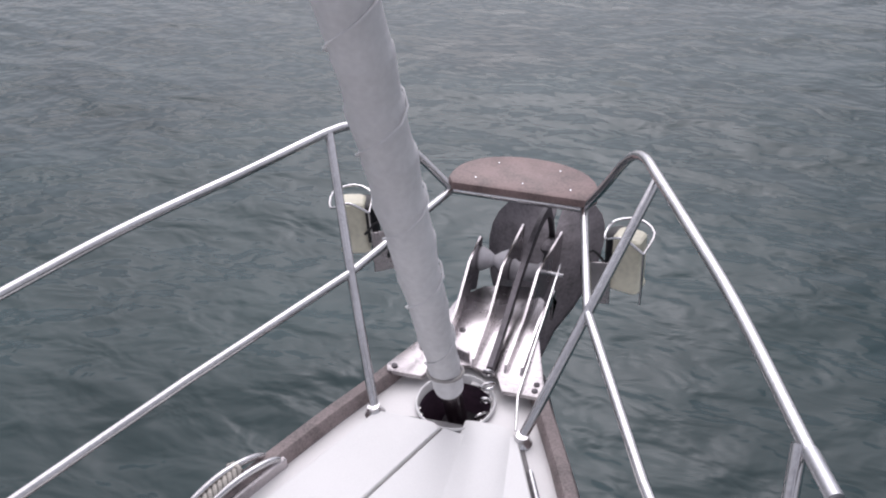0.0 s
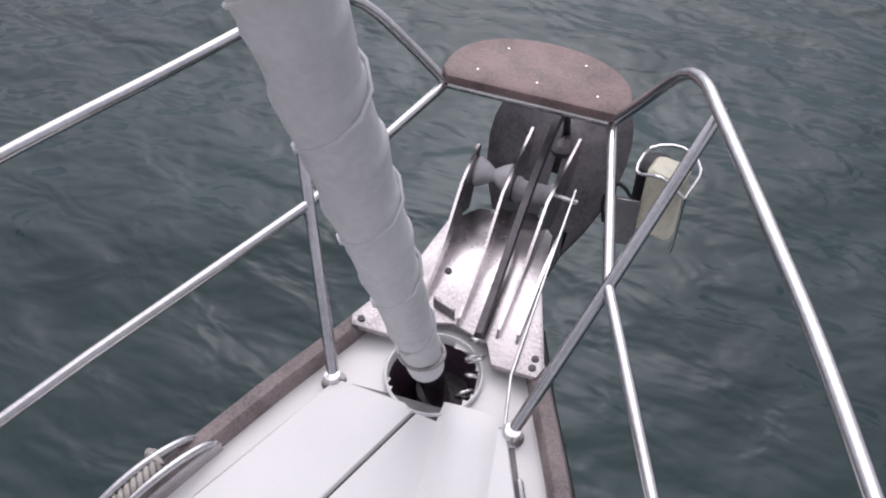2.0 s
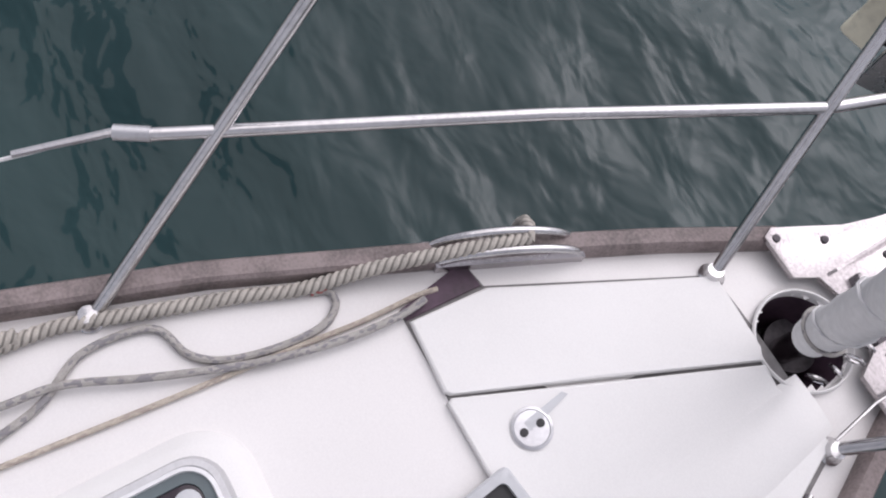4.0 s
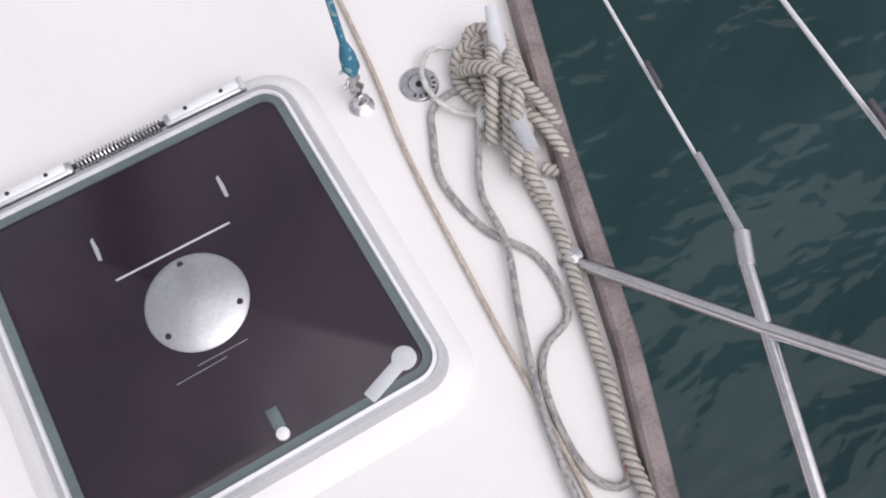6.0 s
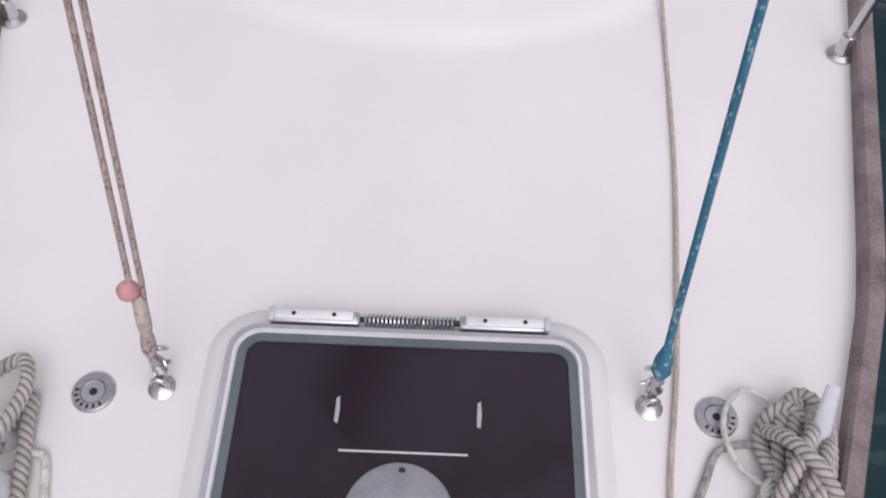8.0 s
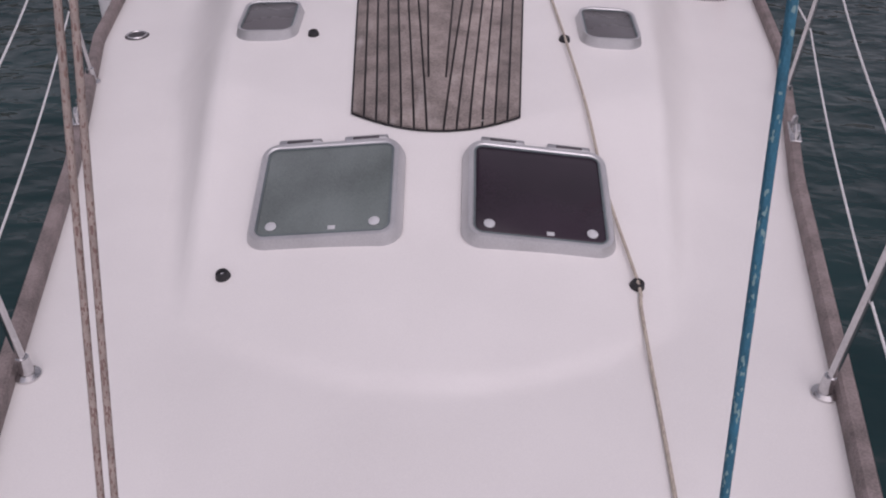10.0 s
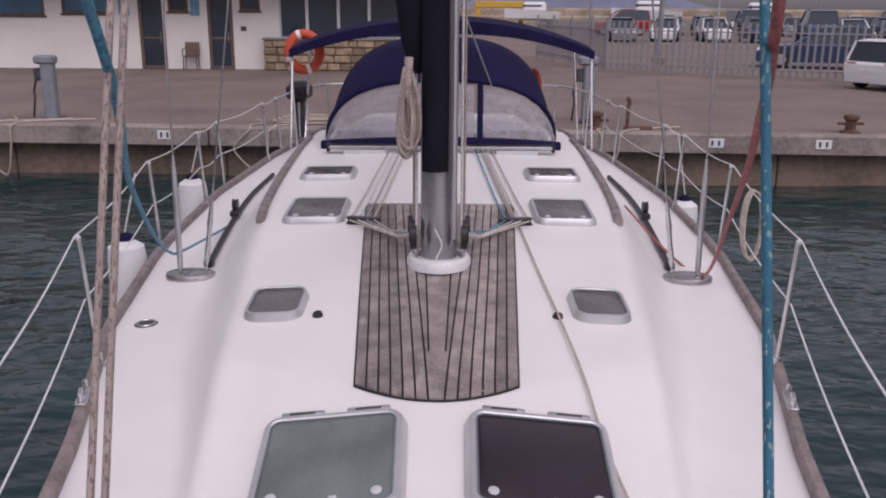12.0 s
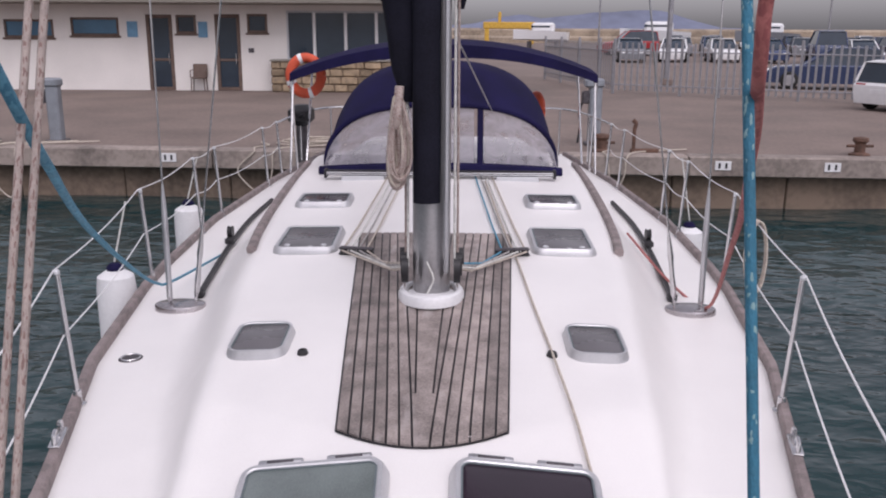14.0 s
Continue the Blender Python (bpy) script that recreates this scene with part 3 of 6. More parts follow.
def build_furler():
    foot, head = Vector((0.0, -1.852, -0.06)), Vector((0.0, 3.2, 16.0))
    d = (head - foot).normalized()
    at = lambda z: foot + d * ((z - foot.z) / d.z)
    f = thing("furled_headsail", "white headsail furled tightly round the forestay", "sail")
    path, rad = [], []
    for k in range(480):
        z = 0.13 + 0.009 * k
        path.append(at(z))
        rad.append((0.04 + 0.013 * smooth(0.1, 0.9, z) + 0.012 * smooth(0.9, 2.2, z)) * (0.95 + 0.075 * (((z - 0.13) / 0.115) % 1) ** 2 + 0.035 * noise.noise((z * 14, 0.2, 0.4))))
    s = Shape().tube(path, rad, 26, lobes=1, depth=0.035, twist=28.0)
    s.tube([at(4.4), at(9)], [0.06, 0.05], 16)
    part("sail_roll", s, SAIL, f)
    rows = []
    for k in range(200):
        z = 0.16 + 0.021 * k
        a = 2 * math.pi * (z / 0.23)
        r = (0.04 + 0.013 * smooth(0.1, 0.9, z) + 0.012 * smooth(0.9, 2.2, z)) * 1.07
        rows.append(at(z) + Vector((r * math.cos(a), r * math.sin(a), 0)))
    part("spiral_seam", Shape().tube(rows, 0.003, 5), SAIL, f)
    part("tack_lashing", Shape().tube([at(0.2) + Vector((0.045 * math.cos(a), 0.045 * math.sin(a), 0.006 * math.sin(a))) for a in np.linspace(0, 2 * math.pi, 25)], 0.0045, 6), GREYLINE, f)
    part("foil", Shape().tube([at(-0.1), at(0.16)], 0.028, 16), PLATE, f, "bare grey foil above the drum")
    part("drum", Shape().lathe([(0, 0), (0.06, 0), (0.062, 0.012), (0.03, 0.02), (0.03, 0.06), (0.06, 0.068), (0.06, 0.08), (0, 0.08)], 28, Matrix.Translation(at(-0.17))), GALV, f)


def build_pulpit():
    p = thing("pulpit", "polished stainless steel bow pulpit with open front", "pulpit")
    r = 0.0135
    # the rail stands a little further out to port than to starboard
    ports = {
        "top": [(0.86, -1.27, 0.605), (0.75, -1.63, 0.595), (0.612, -1.985, 0.58), (0.498, -2.262, 0.575), (0.45, -2.345, 0.565), (0.405, -2.4, 0.545), (0.355, -2.43, 0.50), (0.275, -2.465, 0.395), (0.205, -2.49, 0.30)],
        "low": [(0.835, -0.86, 0.248), (0.79, -0.97, 0.25), (0.57, -1.50, 0.27), (0.345, -1.998, 0.288), (0.205, -2.49, 0.298)],
        "front": [(0.2, -1.752, 0.03), (0.345, -1.998, 0.29), (0.492, -2.262, 0.57)],
        "rear": [(0.665, -0.645, 0.01), (0.79, -0.97, 0.25), (0.858, -1.285, 0.605)],
        "sleeves": [((0.885, -1.18, 0.612), (0.853, -1.29, 0.605)), ((0.862, -0.815, 0.246), (0.832, -0.868, 0.248))],
    }
    stars = {
        "top": [(-0.785, -1.30, 0.6), (-0.654, -1.688, 0.59), (-0.548, -1.96, 0.58), (-0.432, -2.25, 0.565), (-0.402, -2.325, 0.56), (-0.37, -2.385, 0.54), (-0.333, -2.425, 0.49), (-0.27, -2.475, 0.37), (-0.213, -2.505, 0.278)],
        "low": [(-0.79, -0.905, 0.248), (-0.742, -1.02, 0.25), (-0.522, -1.48, 0.268), (-0.315, -2.0, 0.272), (-0.213, -2.505, 0.276)],
        "front": [(-0.2, -1.752, 0.03), (-0.315, -2.0, 0.272), (-0.442, -2.3, 0.535)],
        "rear": [(-0.66, -0.65, 0.01), (-0.742, -1.02, 0.25), (-0.765, -1.33, 0.6)],
        "sleeves": [((-0.812, -1.21, 0.615), (-0.781, -1.315, 0.6)), ((-0.835, -0.79, 0.246), (-0.787, -0.912, 0.248))],
    }
    for way in (ports, stars):
        part("top_rail", Shape().tube(spline(way["top"], 0.03), r, 14), STEEL, p)
        part("lower_rail", Shape().tube(way["low"], r * 0.92, 12), STEEL, p)
        for leg in ("front", "rear"):
            part(leg + "_leg", Shape().tube(way[leg], r, 14), STEEL, p)
            x, y, z = way[leg][0]
            part("foot", Shape().lathe([(0, 0), (0.027, 0), (0.028, 0.006), (0.022, 0.012), (0.017, 0.03), (0, 0.032)], 20, on(x, y, 0.0)), STEEL, p)
        for ends in way["sleeves"]:
            part("sleeve", Shape().tube(ends, r * 1.04, 14), ALU, p)
    part("seat_bar", Shape().tube([(0.205, -2.49, 0.298), (-0.213, -2.505, 0.276)], r, 14), STEEL, p)
    tilt = pose(0, 0, -0.002, 0, -2.8, 2)
    tilt.translation.x -= 2.5 * math.sin(radians(2))
    seat = thing("lookout_bench", "worn reddish-brown half-round wooden seat board on the pulpit", "bench", tilt)
    out = [(0.215, -2.482)] + [(0.235 * math.cos(a), -2.515 - 0.19 * math.sin(a) ** 0.8) for a in np.linspace(0, math.pi, 26)] + [(-0.215, -2.482)]
    part("board", Shape().prism(out, 0.301, 0.327, bevel=0.007), SEATWOOD, seat)
    part("bearer", Shape().tube(spline([(0.2, -2.5, 0.29), (0.16, -2.6, 0.288), (0.0, -2.66, 0.288), (-0.16, -2.6, 0.288), (-0.2, -2.5, 0.29)]), 0.0115, 10), STEEL, seat)
    for x, y in ((0.15, -2.53), (0.0, -2.53), (-0.15, -2.53), (0.1, -2.64), (-0.1, -2.64)):
        part("screw", Shape().lathe([(0, 0.326), (0.0042, 0.326), (0.003, 0.3285), (0, 0.329)], 10, pose(x, y, 0)), STEEL, seat)


def build_anchor_gear():
    g = thing("bow_roller", "polished steel twin bow roller on the stem", "bow roller")
    out = [(0.215, -1.885), (0.225, -1.91), (0.16, -2.06), (0.14, -2.14), (0.12, -2.26), (0.06, -2.33), (0.0, -2.345), (-0.08, -2.36), (-0.14, -2.3), (-0.155, -2.15), (-0.225, -1.915), (-0.215, -1.885), (-0.115, -1.885), (-0.09, -1.935), (0.0, -1.962), (0.09, -1.935), (0.115, -1.885)]
    part("base_plate", Shape().prism(out, 0.045, 0.058, bevel=0.0025), PLATE, g)

    def flange(x0, x1, tip_y, tip_z, h):
        """An upright cheek that rises ahead to its tip."""
        prof = [(-1.955, 0.0), (-1.965, 0.022), (-2.15, 0.045), (-2.3, 0.075 + 0.3 * h), (tip_y + 0.03, tip_z - 0.055), (tip_y, tip_z - 0.058), (tip_y - 0.012, tip_z - 0.07), (tip_y + 0.03, tip_z - 0.15), (-2.36, -0.04), (-2.3, 0.0)]
        rings = []
        for dx in (-0.0035, 0.0035):
            rings.append([(x0 + (x1 - x0) * (y + 1.955) / (tip_y + 1.955) + dx, y, 0.058 + z) for y, z in prof])
        return Shape().rings(rings)

    for a in ((0.085, 0.101, -2.445, 0.165, 0.1), (-0.012, -0.004, -2.585, 0.14, 0.1), (-0.105, -0.128, -2.61, 0.115, 0.1), (-0.15, -0.162, -2.33, 0.082, -0.15)):
        part("cheek", flange(*a), PLATE, g)
    ax = pose(0.047, -2.41, 0.105, 0, 90, 0)
    part("roller", Shape().lathe([(0, -0.048), (0.036, -0.048), (0.04, -0.042), (0.03, -0.02), (0.016, 0.0), (0.03, 0.02), (0.04, 0.042), (0.036, 0.048), (0, 0.048)], 24, ax), ROLLER, g, "white hourglass nylon roller")
    ax = pose(-0.062, -2.40, 0.085, 0, 90, 0)
    part("roller", Shape().lathe([(0, -0.05), (0.034, -0.05), (0.036, -0.042), (0.028, -0.03), (0.028, 0.03), (0.036, 0.042), (0.034, 0.05), (0, 0.05)], 24, ax), ROLLER, g, "worn grey roller under the anchor")
    part("axle", Shape().tube([(0.11, -2.41, 0.105), (-0.175, -2.4, 0.088)], 0.007, 10), STEEL, g)
    for x, y in ((0.2, -1.905), (-0.2, -1.905), (0.062, -2.105), (-0.055, -2.095), (-0.2, -1.93), (0.15, -2.0)):
        part("bolt", Shape().lathe([(0, 0.058), (0.009, 0.058), (0.008, 0.062), (0, 0.064)], 12, pose(x, y, 0)), GALV, g)
    part("keeper_bracket", Shape().box(-0.004, 0.004, -0.03, 0.03, 0, 0.035, 0.002, pose(0.03, -1.985, 0.057, 0, 0, 70)), PLATE, g)

    a = thing("anchor", "dull grey galvanised plough anchor stowed in the bow roller", "anchor")
    shank = [(-0.068, -1.93, 0.075), (-0.066, -2.1, 0.1), (-0.064, -2.35, 0.15), (-0.064, -2.6, 0.165), (-0.062, -2.73, 0.1), (-0.06, -2.8, -0.06)]
    rows = [[(p[0] + dx, p[1] - dz * 0.2, p[2] + dz) for dx, dz in ((-0.008, -w), (0.008, -w), (0.011, 0), (0.008, w), (-0.008, w), (-0.011, 0))] for p, w in zip(spline(shank, 0.04), np.linspace(0.016, 0.032, 200))]
    part("shank", Shape().rings(rows), GALV, a)
    for s in (1, -1):
        grid = []
        for i in range(13):
            u = i / 12
            row = []
            wide = math.sin(math.pi * min(1.0, 0.08 + 1.15 * u)) ** 0.55 if u < 0.8 else 0.31 * (1 - u) / 0.2
            for j in range(8):
                v = j / 7
                x = -0.062 + s * (0.01 + 0.185 * v * wide)
                y = -2.9 + 0.6 * u
                z = 0.02 - 0.1 * u - 0.26 * u * u + 0.1 * v * v * wide
                row.append((x, y, z))
            grid.append(row)
        back = [[(x, y + 0.004, z - 0.012) for x, y, z in r] for r in grid]
        n = Shape().rings([r + list(reversed(b)) for r, b in zip(grid, back)])
        part("fluke", n, GALV, a)
    part("crown", Shape().box(-0.09, -0.034, -2.82, -2.7, -0.12, -0.02, 0.012), GALV, a)
    k = thing("anchor_shackle", "small steel swivel shackle with chain links", "shackle")
    for i, (x, y, z, t) in enumerate(((-0.07, -1.915, 0.085, 0), (-0.078, -1.88, 0.07, 70), (-0.08, -1.85, 0.045, 0), (-0.078, -1.825, 0.01, 80), (-0.074, -1.815, -0.03, 10), (-0.07, -1.81, -0.07, 90))):
        m = pose(x, y, z, 60, t, 10)
        ring = [m @ Vector((0.013 * math.cos(b), 0.022 * math.sin(b), 0)) for b in np.linspace(0, 2 * math.pi, 15)]
        part("chain_link", Shape().tube(ring, 0.0045, 7), STEEL, k)
    r = thing("locker_bail", "thin steel rod along the bow roller's side", "rod", shape=Shape().tube([(-0.185, -1.755, 0.055), (-0.165, -1.86, 0.075), (-0.162, -2.2, 0.09), (-0.166, -2.4, 0.13)], 0.0035, 6), material=STEEL)


def build_nav_light(s):
    m = pose(0.5 if s > 0 else -0.372, -2.37, 0.21, 0, 0, s * 14)
    n = thing("navigation_light", "cream plastic bow lantern in a bent wire guard", "navigation light", m, group="bow lanterns")
    part("housing", Shape().rings([[(x, y, z) for x, y in rrect(w, d, 0.016, 4)] for w, d, z in ((0.085, 0.075, -0.1), (0.095, 0.085, -0.095), (0.095, 0.085, -0.088), (0.086, 0.076, -0.08), (0.084, 0.072, 0.075), (0.07, 0.06, 0.082))]), CREAM, n)
    part("lens", Shape().lathe([(0.035, -0.075), (0.043, -0.07), (0.043, 0.06), (0.035, 0.066)], 20, pose(-s * 0.035, -0.02, 0), cap=True), RUBBER, n, "dark lens half of the lantern")
    part("bracket", Shape().box(-0.035, 0.035, 0.04, 0.046, -0.13, 0.02, 0.002, pose(s * -0.08, 0.02, -0.02, 0, 0, 20)), PLATE, n, "steel mounting plate")
    ring = spline([(-0.06, 0.05, 0.06), (-0.06, -0.03, 0.085), (0.0, -0.065, 0.095), (0.062, -0.03, 0.09), (0.06, 0.045, 0.075), (0.0, 0.06, 0.1), (-0.06, 0.05, 0.06)])
    part("wire_guard", Shape().tube(ring, 0.004, 7), STEEL, n)
    part("guard_post", Shape().tube(spline([(-0.06, 0.05, 0.06), (-0.062, 0.05, -0.06), (-0.06, 0.045, -0.12)]), 0.004, 7), STEEL, n)
    part("cable", Shape().tube(spline([(s * -0.04, 0.05, -0.02), (s * -0.09, 0.055, 0.03), (s * -0.12, 0.06, -0.03), (s * -0.11, 0.06, -0.1)]), 0.0045, 7), RUBBER, n)


# ---- deck hatches ----
def hatch_frame(w, h, r, lip, z):
    return Shape().rings([[(x, y, zz) for x, y in rrect(w - 2 * d, h - 2 * d, max(0.01, r - d), 7)] for d, zz in ((0, 0), (0.003, 0.3 * z), (0.01, 0.75 * z), (lip * 0.5, z), (lip * 0.85, z), (lip, z - 0.004), (lip, 0.3 * z))], cap=False)


def build_big_hatch():
    m = on(0.0, -0.372, -0.012)
    h = thing("deck_hatch", "large square deck hatch with smoked acrylic pane, closed", "hatch", m)
    part("base_flange", Shape().rings([[(x, y, z) for x, y in rrect(0.805 - 2 * d, 0.85 - 2 * d, 0.11 - d, 8)] for d, z in ((0, -0.01), (0.004, 0.012), (0.02, 0.026), (0.034, 0.034), (0.075, 0.034))], cap=False), LIDCOAT, h, "white moulded upstand")
    part("outer_frame", hatch_frame(0.73, 0.755, 0.075, 0.03, 0.062), GREYFRAME, h)
    part("white_lip", Shape().rings([[(x, y, z) for x, y in rrect(0.678 - 2 * d, 0.705 - 2 * d, 0.055 - d, 7)] for d, z in ((0, 0.05), (0.001, 0.066), (0.008, 0.068), (0.01, 0.06))], cap=False), WHITEPLASTIC, h)
    part("gasket", Shape().rings([[(x, y, z) for x, y in rrect(0.662 - 2 * d, 0.689 - 2 * d, 0.048 - d, 7)] for d, z in ((0, 0.05), (0.001, 0.062), (0.019, 0.063), (0.021, 0.055))], cap=False), GASKET, h)
    part("pane", Shape().prism(rrect(0.622, 0.65, 0.03, 6), 0.048, 0.06, bevel=0.001), SMOKED, h)
    d = part("vent_dome", Shape().lathe([(0.096, 0.06), (0.098, 0.064), (0.094, 0.068), (0.06, 0.077), (0.02, 0.085), (0, 0.086)], 48, pose(0, -0.008, 0)), ALU, h, "brushed metal round ventilator")
    for a in (88, 208, 328):
        part("screw", Shape().lathe([(0, 0.0685), (0.007, 0.0685), (0.006, 0.0725), (0, 0.073)], 12, pose(0.081 * math.cos(radians(a)), -0.008 + 0.081 * math.sin(radians(a)), 0)), RUBBER, d)
    for x0, x1 in ((-0.28, -0.1), (0.1, 0.28)):
        k = part("hinge", Shape().box(x0, x1, 0.372, 0.4, 0.03, 0.062, 0.004), ALU, h)
        part("hinge_leaf", Shape().box(x0 + 0.012, x1 - 0.012, 0.376, 0.396, 0.06, 0.068, 0.002), WHITEPLASTIC, k)
        for x in (x0 + 0.05, x1 - 0.05):
            part("screw", Shape().lathe([(0, 0.067), (0.005, 0.067), (0.004, 0.0705), (0, 0.071)], 8, pose(x, 0.386, 0)), RUBBER, k)
        part("end_plug", Shape().box(x0 if x0 < 0 else x1 - 0.012, x0 + 0.012 if x0 < 0 else x1, 0.37, 0.4, 0.058, 0.07, 0.002), GREYPLASTIC, k)
    coil = [(-0.09 + 0.18 * t, 0.386 + 0.012 * math.cos(2 * math.pi * 22 * t), 0.052 + 0.012 * math.sin(2 * math.pi * 22 * t)) for t in np.linspace(0, 1, 330)]
    part("spring", Shape().tube(coil, 0.0024, 5), STEEL, h, "coiled steel hinge spring")
    part("spring_rod", Shape().tube([(-0.1, 0.386, 0.052), (0.1, 0.386, 0.052)], 0.006, 8), RUBBER, h)
    for s in (1, -1):
        k = part("handle", Shape().box(-0.013, 0.013, -0.095, 0.0, 0.061, 0.067, 0.003, pose(s * 0.278, -0.298, 0, 0, 0, -s * 70)), GREYPLASTIC, h, "grey folding handle under the pane")
        part("handle_boss", Shape().lathe([(0, 0.061), (0.022, 0.061), (0.023, 0.066), (0.015, 0.069), (0, 0.069)], 20, pose(s * 0.278, -0.298, 0)), GREYPLASTIC, k)
    part("latch_knob", Shape().lathe([(0, 0.06), (0.012, 0.06), (0.012, 0.068), (0.008, 0.07), (0, 0.07)], 16, pose(0.03, -0.309, 0)), WHITEPLASTIC, h)
    part("latch_tab", Shape().box(-0.011, 0.011, -0.02, 0.02, 0.06, 0.064, 0.002, pose(0.03, -0.277, 0)), GASKET, h)
    # pale slivers, scratches and the frame of the blind, just under the surface
    part("blind_edge", Shape().box(-0.115, 0.12, 0.108, 0.112, 0.06, 0.0608), GREYPLASTIC, h)
    for x in (-0.125, 0.14):
        part("glint_scratch", Shape().prism([(-0.004, -0.025), (0.003, -0.028), (0.005, 0.0), (0.003, 0.026), (-0.003, 0.022)], 0.06, 0.0606, pose(x, 0.19, 0)), GREYFRAME, h)
    for k in range(2):
        part("scratch", Shape().box(-0.05, 0.05, -0.0004, 0.0004, 0.06, 0.0604, 0, pose(0.05 * math.sin(k * 5.1), -0.12 - 0.012 * k, 0, 0, 0, 8 * math.sin(k * 3))), GREYFRAME, h)


def build_hatch(x, y, w, d, turn, pane, label, hinges=True):
    h = thing("small_hatch", label, "hatch", on(x, y, -0.004, turn), group="coachroof hatches")
    part("frame", hatch_frame(w, d, 0.07 if w > 0.3 else 0.072, 0.034 if w > 0.3 else 0.024, 0.045), GREYFRAME, h)
    g = 0.034 if w > 0.3 else 0.024
    part("gasket", Shape().rings([[(a, b, z) for a, b in rrect(w - 2 * g - 2 * e, d - 2 * g - 2 * e, 0.025, 5)] for e, z in ((0, 0.02), (0.0, 0.04), (0.007, 0.041), (0.008, 0.03))], cap=False), GASKET, h)
    part("pane", Shape().prism(rrect(w - 2 * g - 0.012, d - 2 * g - 0.012, 0.022, 5), 0.025, 0.038, bevel=0.001), pane, h)
    if w > 0.3:
        for s in (1, -1):
            part("latch_boss", Shape().lathe([(0, 0.037), (0.017, 0.037), (0.018, 0.042), (0.012, 0.045), (0, 0.045)], 18, pose(s * (w / 2 - 0.085), -d / 2 + 0.075, 0)), GREYPLASTIC, h)
        part("latch_label", Shape().box(-0.012, 0.012, -0.008, 0.008, 0.037, 0.039, 0.0005, pose(0.03, -d / 2 + 0.06, 0)), GREYPLASTIC, h)
    if hinges:
        for s in ((1, -1) if w > 0.3 else (0,)):
            k = part("hinge", Shape().box(-0.075, 0.075, -0.012, 0.016, 0.0, 0.034, 0.004, pose(s * w * 0.23, d / 2 + 0.003, 0)), ALU, h)
            part("hinge_screw", Shape().box(-0.045, 0.045, -0.004, 0.006, 0.033, 0.037, 0.001, pose(s * w * 0.23, d / 2 + 0.003, 0)), GALV, k)
    return h


build_locker()
build_furler()
build_pulpit()
build_anchor_gear()
for _s in (1, -1):
    build_nav_light(_s)
build_big_hatch()
build_hatch(-0.343, 1.613, 0.5, 0.465, 0, GREENED, "forward coachroof hatch with frosted grey-green pane, closed")
build_hatch(0.343, 1.613, 0.5, 0.465, 0, SMOKED, "forward coachroof hatch with dark smoked pane, closed")
for _s in (1, -1):
    build_hatch(_s * 0.717, 2.75, 0.265, 0.32, 0, GREYED, "small coachroof hatch with grey pane ahead of the mast")
    build_hatch(_s * 0.745, 4.26, 0.38, 0.5, 0, GREYED, "low coachroof hatch with grey pane abreast of the mast")
    build_hatch(_s * 0.81, 5.34, 0.4, 0.36, 0, SMOKED, "low coachroof hatch with dark pane ahead of the sprayhood")


# ---- deck fittings and ropes ----
def laid(path, r=0.0132):
    """Thick three-strand rope."""
    return Shape().tube(path, r, 18, lobes=3, depth=0.14, twist=2 * math.pi / LAY)


def circle(c, r, tilt=0.0, n=25, turn=0.0, ry=None):
    m = pose(c[0], c[1], c[2], tilt, 0, turn)
    return [m @ Vector((r * math.cos(a), (ry or r) * math.sin(a), 0)) for a in np.linspace(0, 2 * math.pi, n)]


def build_cleat(s):
    m = on(s * 0.733, -0.285, 0.0, -s * 18.4)
    c = thing("mooring_cleat", "pale grey two-horned mooring cleat on the foredeck", "cleat", m, group="bow cleats")
    rows = []
    for t in np.linspace(-1, 1, 23):
        w = 0.0185 * (1 - 0.25 * abs(t) ** 3)
        z = 0.082 + 0.046 * t * t
        h = 0.011 * (1 - 0.4 * t * t)
        rows.append([(w * math.cos(a), 0.172 * t, z + h * math.sin(a)) for a in np.linspace(0, 2 * math.pi, 13)[:-1]])
    part("horn_bar", Shape().rings(rows), GREYPLASTIC, c)
    for y in (-0.045, 0.045):
        part("leg", Shape().lathe([(0, 0), (0.026, 0), (0.027, 0.005), (0.016, 0.02), (0.014, 0.075), (0, 0.078)], 18, pose(0, y, 0)), GREYPLASTIC, c)


def build_chock(s):
    c = thing("bow_chock", "polished open steel fairlead let into the toe rail", "fairlead", group="bow fairleads")
    base = [(s * (half(y) - 0.026), y, 0.03) for y in np.linspace(-1.53, -1.25, 10)]
    rows = []
    for (x, y, z), k in zip(base, np.linspace(0, 1, 10)):
        rows.append([(x - 0.03, y, 0.0), (x + 0.03, y, 0.0), (x + 0.03, y, z + 0.004), (x + 0.02, y, z + 0.01), (x - 0.02, y, z + 0.01), (x - 0.03, y, z + 0.004)])
    part("base", Shape().rings(rows), PLATE, c)
    for k, lift in ((-1, 0.05), (1, 0.05)):
        arc = [(s * (half(y) - 0.026) + k * 0.019, y, 0.036 + lift * math.sin(math.pi * (y + 1.52) / 0.26) ** 0.6 * (1 if k * s > 0 else 0.75)) for y in np.linspace(-1.519, -1.261, 24)]
        part("horn", Shape().tube(arc, 0.009, 10), STEEL, c)


